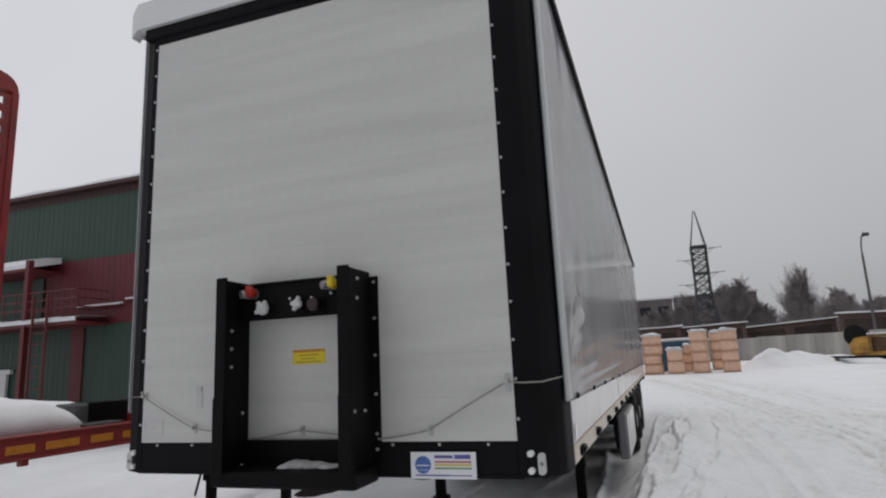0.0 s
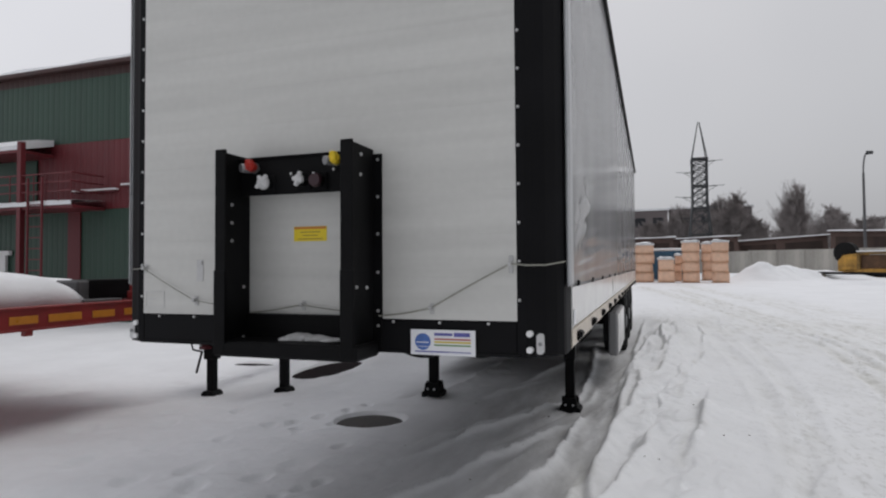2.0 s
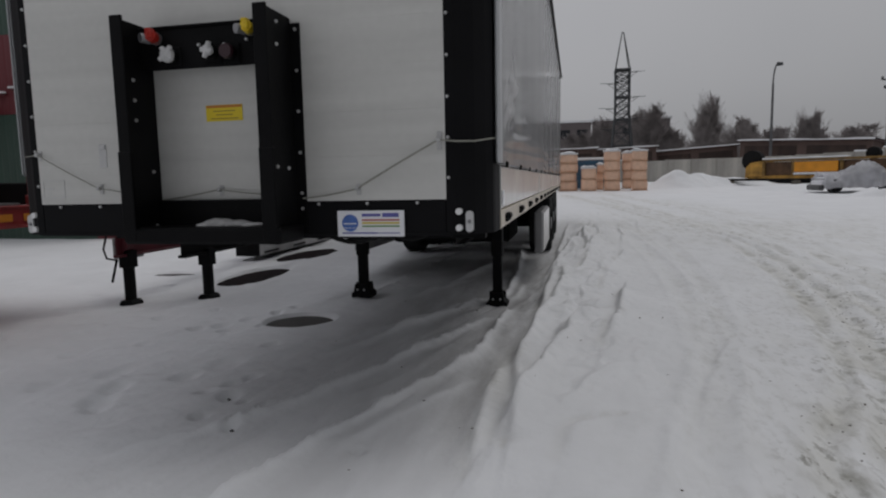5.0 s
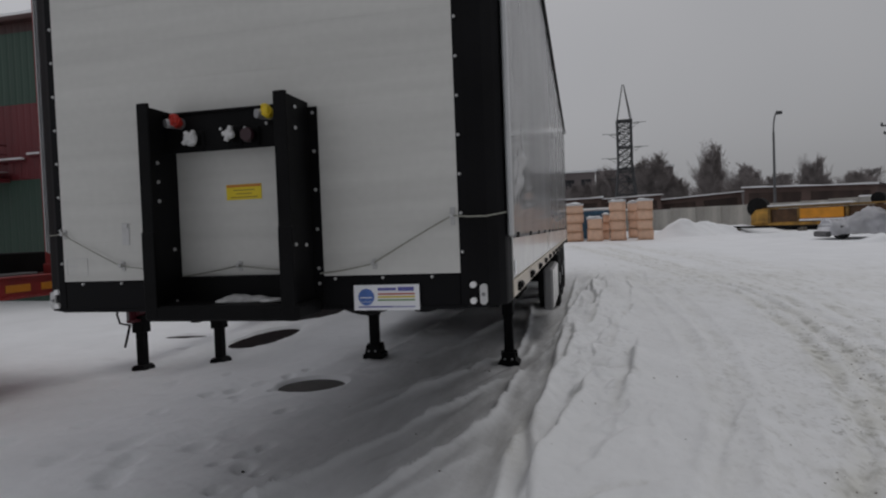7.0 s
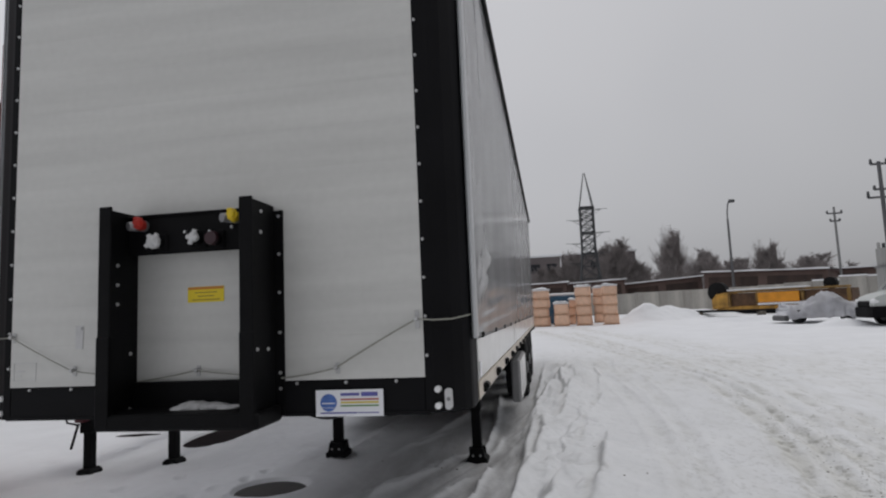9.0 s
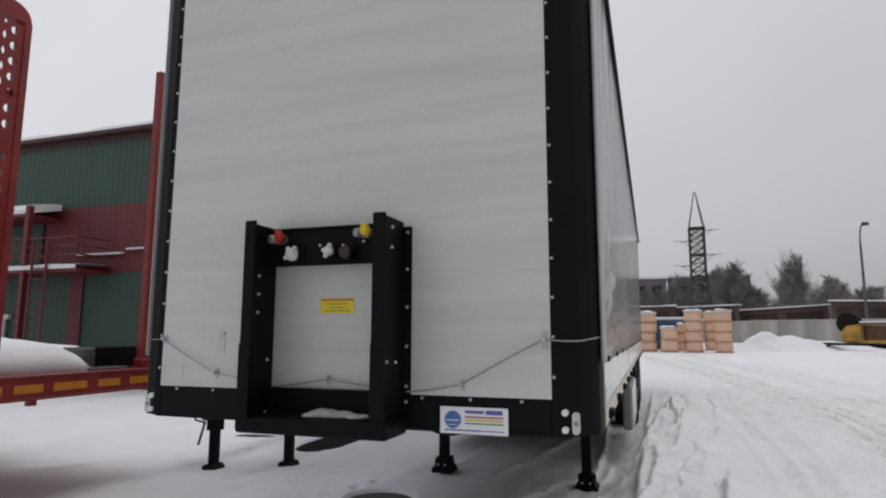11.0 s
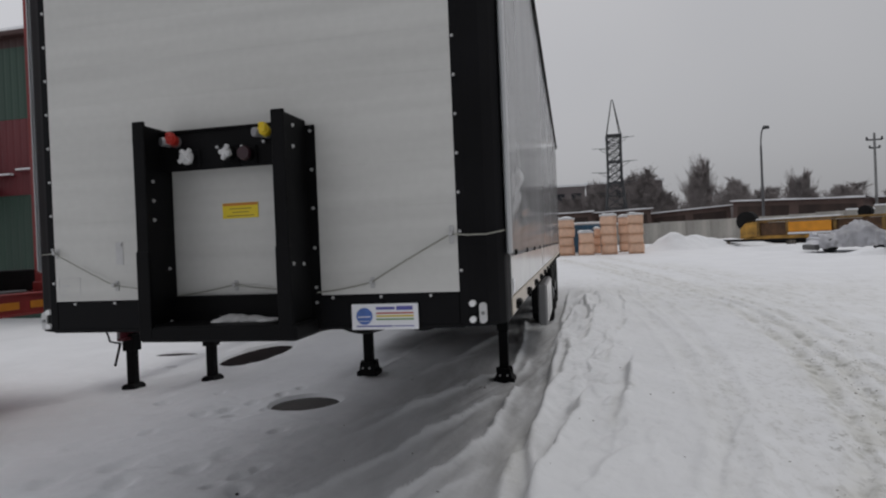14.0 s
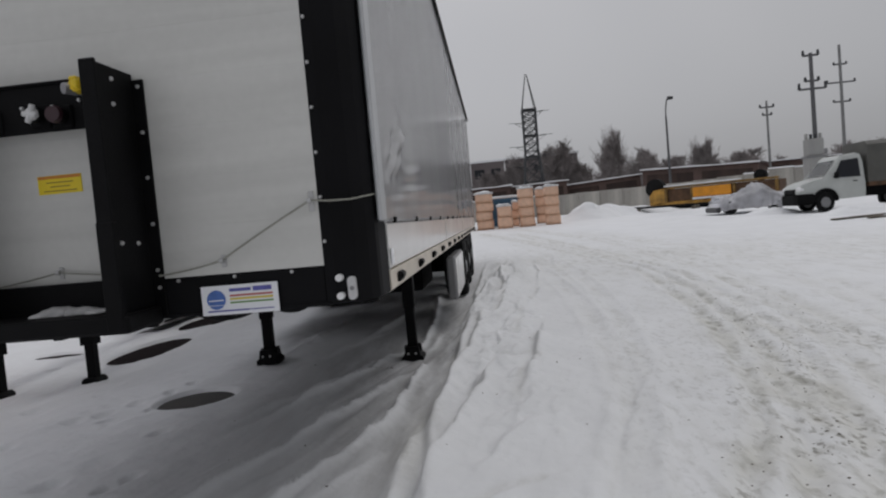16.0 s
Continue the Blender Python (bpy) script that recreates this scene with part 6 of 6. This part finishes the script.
power_pole(23.65, 60, 7.3, ((0.55, 0.55, 0.25), (1.2, 0.35, 0.2)), 0.12, "concrete power pole with short cross arms", "lightpole")
power_pole(26.9, 46, 10.4, ((0.15, 0.45, 0.32), (1.75, 0.40, 0.25), (2.25, 0.80, 0.40)), 0.155, "dark power pole with three bracket arms")
power_pole(28.8, 62, 10.6, ((1.6, 0.5, 0.2), (3.1, 1.1, 0.25), (4.7, 0.65, 0.2)), 0.15, "tall grey power pole with three cross arms", "lightpole")
x, y, g = spot(26.75, 45)
kiosk = thing("transformer_kiosk", (x, y, g), "pale transformer kiosk at the foot of a pole", "transformer")
part("body", box(B(), x - 0.52, x + 0.52, y - 0.4, y + 0.4, g - 0.1, g + 2.55, bevel=0.03), M["kiosk"], kiosk)
part("upper_case", box(B(), x - 0.46, x + 0.46, y - 0.35, y + 0.35, g + 2.56, g + 3.6, bevel=0.03), M["kiosk"], kiosk)
for dx in (-0.42, 0.42):
    part("horn", box(B(), x + dx - 0.07, x + dx + 0.07, y - 0.1, y + 0.1, g + 3.6, g + 3.95, bevel=0.03), M["kiosk"], kiosk)
part("side_box", box(B(), x + 0.47, x + 0.74, y - 0.2, y + 0.2, g + 2.6, g + 2.95, bevel=0.03), M["greybox"], kiosk)
part("band", box(B(), x - 0.6, x + 0.6, y - 0.46, y + 0.46, g + 2.42, g + 2.55, bevel=0.02), M["greybox"], kiosk)
for dx in (-0.14, 0.14):
    part("bushing", rod(B(), [(x + dx, y, g + 3.6), (x + dx, y, g + 3.9)], 0.09), M["steel"], kiosk)


def pylon():
    d = 88.0
    bx, by, bz = spot(4.05, d)
    top = 1.42 + d * math.tan(radians(12.4))
    o = thing("lattice_pylon", (bx, by, bz), "dark steel lattice pylon with three pairs of arms", "pylon")
    def half(z):
        u = (z - bz) / (top - bz)
        return 1.7 * (1 - u / 0.45) + 0.9 * (u / 0.45) if u < 0.45 else (0.9 if u < 0.74 else 0.9 * (1 - (u - 0.74) / 0.27) + 0.05)
    shares = (0, 0.12, 0.23, 0.32, 0.39, 0.45, 0.505, 0.56, 0.61, 0.66, 0.70, 0.745, 1.0)
    levels = [bz + (top - bz) * t for t in shares]
    corners = [[(bx + sx * half(z), by + sy * half(z), z) for sx, sy in ((-1, -1), (1, -1), (1, 1), (-1, 1))] for z in levels]
    for c in range(4):
        bm = rod(B(), [corners[k][c] for k in range(len(levels) - 1)], 0.12, seg=6)
        tube(bm, corners[-2][c], corners[-1][c], 0.07, 0.06, seg=6)
        part("leg", bm, M["steel"], o)
    bm = B()
    for a, b in zip(corners[:-1], corners[1:-1]):
        for c in range(4):
            e = (c + 1) % 4
            tube(bm, a[c], b[e], 0.055, seg=5)
            tube(bm, a[e], b[c], 0.055, seg=5)
            tube(bm, b[c], b[e], 0.055, seg=5)
    part("lattice", bm, M["steel"], o)
    for t in (0.745, 0.56, 0.41):
        z = bz + (top - bz) * t
        h = half(z) + 0.12
        part("platform", box(B(), bx - h, bx + h, by - h, by + h, z - 0.10, z + 0.10, bevel=0.03), M["steel"], o)
    for t, w in ((0.70, 2.0), (0.53, 2.2), (0.385, 2.0)):
        for s, dz in ((-1, -0.9), (1, 0.5)):
            z = bz + (top - bz) * t + dz
            h = half(z)
            bm = B()
            for sy in (-1, 1):
                tube(bm, (bx + s * h, by + sy * h, z), (bx + s * w, by - 0.3 * s, z + 0.10), 0.035, seg=5)
            tube(bm, (bx + s * h, by, z - 0.7), (bx + s * w, by - 0.3 * s, z + 0.10), 0.03, seg=5)
            arm = part("arm", bm, M["steel"], o)
            bm = B()
            tube(bm, (bx + s * w, by, z + 0.10), (bx + s * (w + 0.9), by, z + 0.14), 0.035, seg=6)
            part("insulator", bm, M["steel"], arm)


pylon()


# bare winter trees
def tree_mesh(seed, h, spread, levels=4, twig=0.013):
    rnd = random.Random(seed)
    trunk, crown = ([], []), ([], [])

    def limb(p, q, r0, r1, seg, lev):
        verts, faces = trunk if lev == 0 else crown
        ax = (q - p).normalized()
        t = ax.orthogonal().normalized()
        u = ax.cross(t)
        base = len(verts)
        for c, r in ((p, r0), (q, r1)):
            for i in range(seg):
                a = 2 * math.pi * i / seg
                verts.append(tuple(c + t * (r * math.cos(a)) + u * (r * math.sin(a))))
        for i in range(seg):
            faces.append((base + i, base + (i + 1) % seg, base + seg + (i + 1) % seg, base + seg + i))

    def grow(p, way, ln, r, lev):
        n = 8 if lev == 0 else (3 if lev == 1 else (1 if lev == levels else 2))
        for k in range(n):
            w2 = (way + Vector((rnd.uniform(-1, 1), rnd.uniform(-1, 1), rnd.uniform(-0.5, 0.8))) * 0.16).normalized()
            q = p + w2 * (ln / n)
            limb(p, q, max(r, twig), max(r * 0.82, twig), 5 if lev == 0 else 3, lev)
            if lev < levels and not (lev == 0 and k < 2):
                for _ in range((4, 3, 3, 2)[lev]):
                    side = Vector((rnd.uniform(-1, 1), rnd.uniform(-1, 1), rnd.uniform(0.2, 1.0) if lev < 2 else rnd.uniform(-0.1, 0.9))).normalized()
                    share = ((0.42 - 0.042 * k) if lev == 0 else (0.60 if lev == 1 else 0.66)) * rnd.uniform(0.7, 1.2)
                    grow(p + (q - p) * rnd.uniform(0.1, 1.0), (w2 * (0.42 if lev == 0 else 0.55) + side * spread).normalized(), ln * share, r * 0.42, lev + 1)
            p, way, r = q, w2, r * 0.84
    grow(Vector((0, 0, -0.3)), Vector((0, 0, 1)), h, h * 0.011, 0)
    top = max(v[2] for v in crown[0])
    res = []
    for name_, (verts, faces) in (("trunk", trunk), ("crown", crown)):
        me = bpy.data.meshes.new(name_)
        me.from_pydata([(a * h / top, b * h / top, c * h / top) for a, b, c in verts], [], faces)
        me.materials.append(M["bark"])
        res.append(me)
    return res


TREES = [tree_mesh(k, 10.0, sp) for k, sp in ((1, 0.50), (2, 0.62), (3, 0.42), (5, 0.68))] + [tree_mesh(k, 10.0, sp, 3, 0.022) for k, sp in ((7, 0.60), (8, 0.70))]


def bare_tree(az, d, el, k, wide=1.0):
    x, y, g = spot(az, d)
    h = 1.42 + d * math.tan(radians(el)) - g
    o = thing("bare_tree", (x, y, g), "bare grey-brown tree in winter beyond the sheds", "tree", "bare trees")
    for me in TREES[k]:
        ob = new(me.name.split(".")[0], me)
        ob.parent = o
    o.rotation_euler = (0, 0, random.uniform(0, 6.28))
    o.scale = (h / 10 * wide, h / 10 * wide, h / 10)


for az, d, el, k, w in ((10.7, 95, 7.2, 2, 0.85), (11.3, 97, 6.3, 0, 0.7), (10.9, 93, 5.4, 3, 1.0), (12.9, 92, 5.0, 3, 1.4), (13.5, 95, 4.9, 1, 1.3), (14.4, 97, 4.5, 3, 1.2), (9.2, 96, 4.3, 1, 1.3), (8.6, 100, 4.2, 3, 1.2), (17.8, 110, 5.4, 2, 0.8), (18.6, 112, 5.1, 0, 0.8), (18.2, 112, 4.7, 1, 0.9),
                        (5.0, 98, 6.4, 0, 1.3), (5.7, 96, 6.7, 1, 1.3), (6.4, 97, 5.8, 3, 1.5), (3.0, 99, 5.6, 2, 1.2), (2.2, 100, 5.0, 3, 1.2), (1.2, 100, 4.5, 1, 1.2), (0.1, 100, 4.3, 3, 1.4), (-1.2, 100, 4.3, 1, 1.4), (-2.4, 100, 4.2, 3, 1.4),
                        (16.4, 108, 4.0, 3, 1.1), (15.4, 110, 3.9, 1, 1.1), (19.9, 112, 3.7, 3, 1.2), (21.0, 115, 3.8, 1, 1.2), (22.0, 118, 3.6, 3, 1.2), (7.6, 98, 4.5, 0, 1.4), (4.2, 97, 4.7, 3, 1.5)):
    bare_tree(az, d, el, k, 0.8 * w)
for i in range(54):
    az = -5 + 0.92 * i + random.uniform(-0.3, 0.3)
    bare_tree(az, random.uniform(118, 150), 3.15 + 0.5 * math.sin(az * 0.9) + random.uniform(-0.35, 0.5) - (0.5 if az > 22 else 0), random.choice((4, 5)), random.uniform(1.2, 1.8))


# far works building
def far_block(a0, a1, d, el, label, depth=18):
    p, q = spot(a0, d, el), spot(a1, d, el)
    o = thing("factory_building", (p[0], p[1], 0), label, "building", "far buildings")
    ln = math.hypot(q[0] - p[0], q[1] - p[1])
    def add(name, bm, m):
        ob = new(name, mesh_of(bm, name, m))
        ob.parent = o
        return ob
    bm = B()
    box(bm, 0, ln, 0, depth, 0, p[2])
    w = add("wall", bm, M["farbuild"])
    bm = B()
    box(bm, -0.3, ln + 0.3, -0.3, depth, p[2], p[2] + 0.35)
    add("roof", bm, M["snow"])
    nw = max(2, int(ln / 4))
    for k in range(nw):
        bm = B()
        x0 = (k + 0.2) * ln / nw
        box(bm, x0, x0 + 0.6 * ln / nw, -0.06, 0.02, p[2] - 3.2, p[2] - 1.4)
        add("window", bm, M["darkglass"])
    o.rotation_euler = (0, 0, math.atan2(q[1] - p[1], q[0] - p[0]))


far_block(-1.7, 1.4, 125, 4.95, "dark far factory block with snow on the roof")
far_block(1.5, 8.1, 130, 5.0, "long far factory hall with snow on the roof")


# frozen clods in the footprints before the trailer
def clod(x, y, r, seed):
    bm = B()
    for v in bmesh.ops.create_icosphere(bm, subdivisions=2, radius=r)["verts"]:
        q = 1 + 0.5 * noise.noise(v.co * (1.5 / r) + Vector((seed, 0, 0)))
        v.co = Vector((x + v.co.x * q * 1.3, y + v.co.y * q, gz(x, y) + r * 0.35 + v.co.z * q * 0.8))
    solo("frozen_clod", bm, M["clod"], "small dark frozen clod lying in trodden snow", "clod", "clods in the snow")


for k, (x, y, r) in enumerate(((-0.265, 0.385, 0.019), (-0.225, 0.55, 0.013), (-0.255, 0.20, 0.010), (-0.58, 0.70, 0.010))):
    clod(x, y, r, k * 3.0)


# crumbs of dirt and ice along the wheel tracks
rnd = random.Random(12)
db = B()
crumbs = []
for k in range(300):
    c = ROAD[rnd.choice((0, 1, 1, 2))]
    t = rnd.uniform(0.05, 0.62) * (len(c) - 1)
    i = int(t)
    x = c[i][0] + (c[i + 1][0] - c[i][0]) * (t - i) + rnd.gauss(0, 0.16)
    y = c[i][1] + (c[i + 1][1] - c[i][1]) * (t - i) + rnd.gauss(0, 0.3)
    if rnd.random() < 0.12:
        x, y = rnd.uniform(-0.6, 3.2), rnd.uniform(-0.2, 4.5)
    crumbs.append((x, y))
cz = height(np.array([c[0] for c in crumbs]), np.array([c[1] for c in crumbs]))
for (x, y), z in zip(crumbs, cz):
    r_ = rnd.uniform(0.0025, 0.006) * (1.8 if rnd.random() < 0.08 else 1)
    vs = bmesh.ops.create_icosphere(db, subdivisions=1, radius=r_)["verts"]
    for v in vs:
        v.co *= rnd.uniform(0.7, 1.3)
    ax, ay = rnd.uniform(0.8, 2.2), rnd.uniform(0.7, 1.3)
    for v in vs:
        v.co = Vector((x + v.co.x * ax, y + v.co.y * ay, float(z) + r_ * 0.25 + v.co.z * 0.6))
solo("track_crumbs", db, M["debris"], "dark crumbs of dirt scattered on snow", "dirt", kind="stuff")
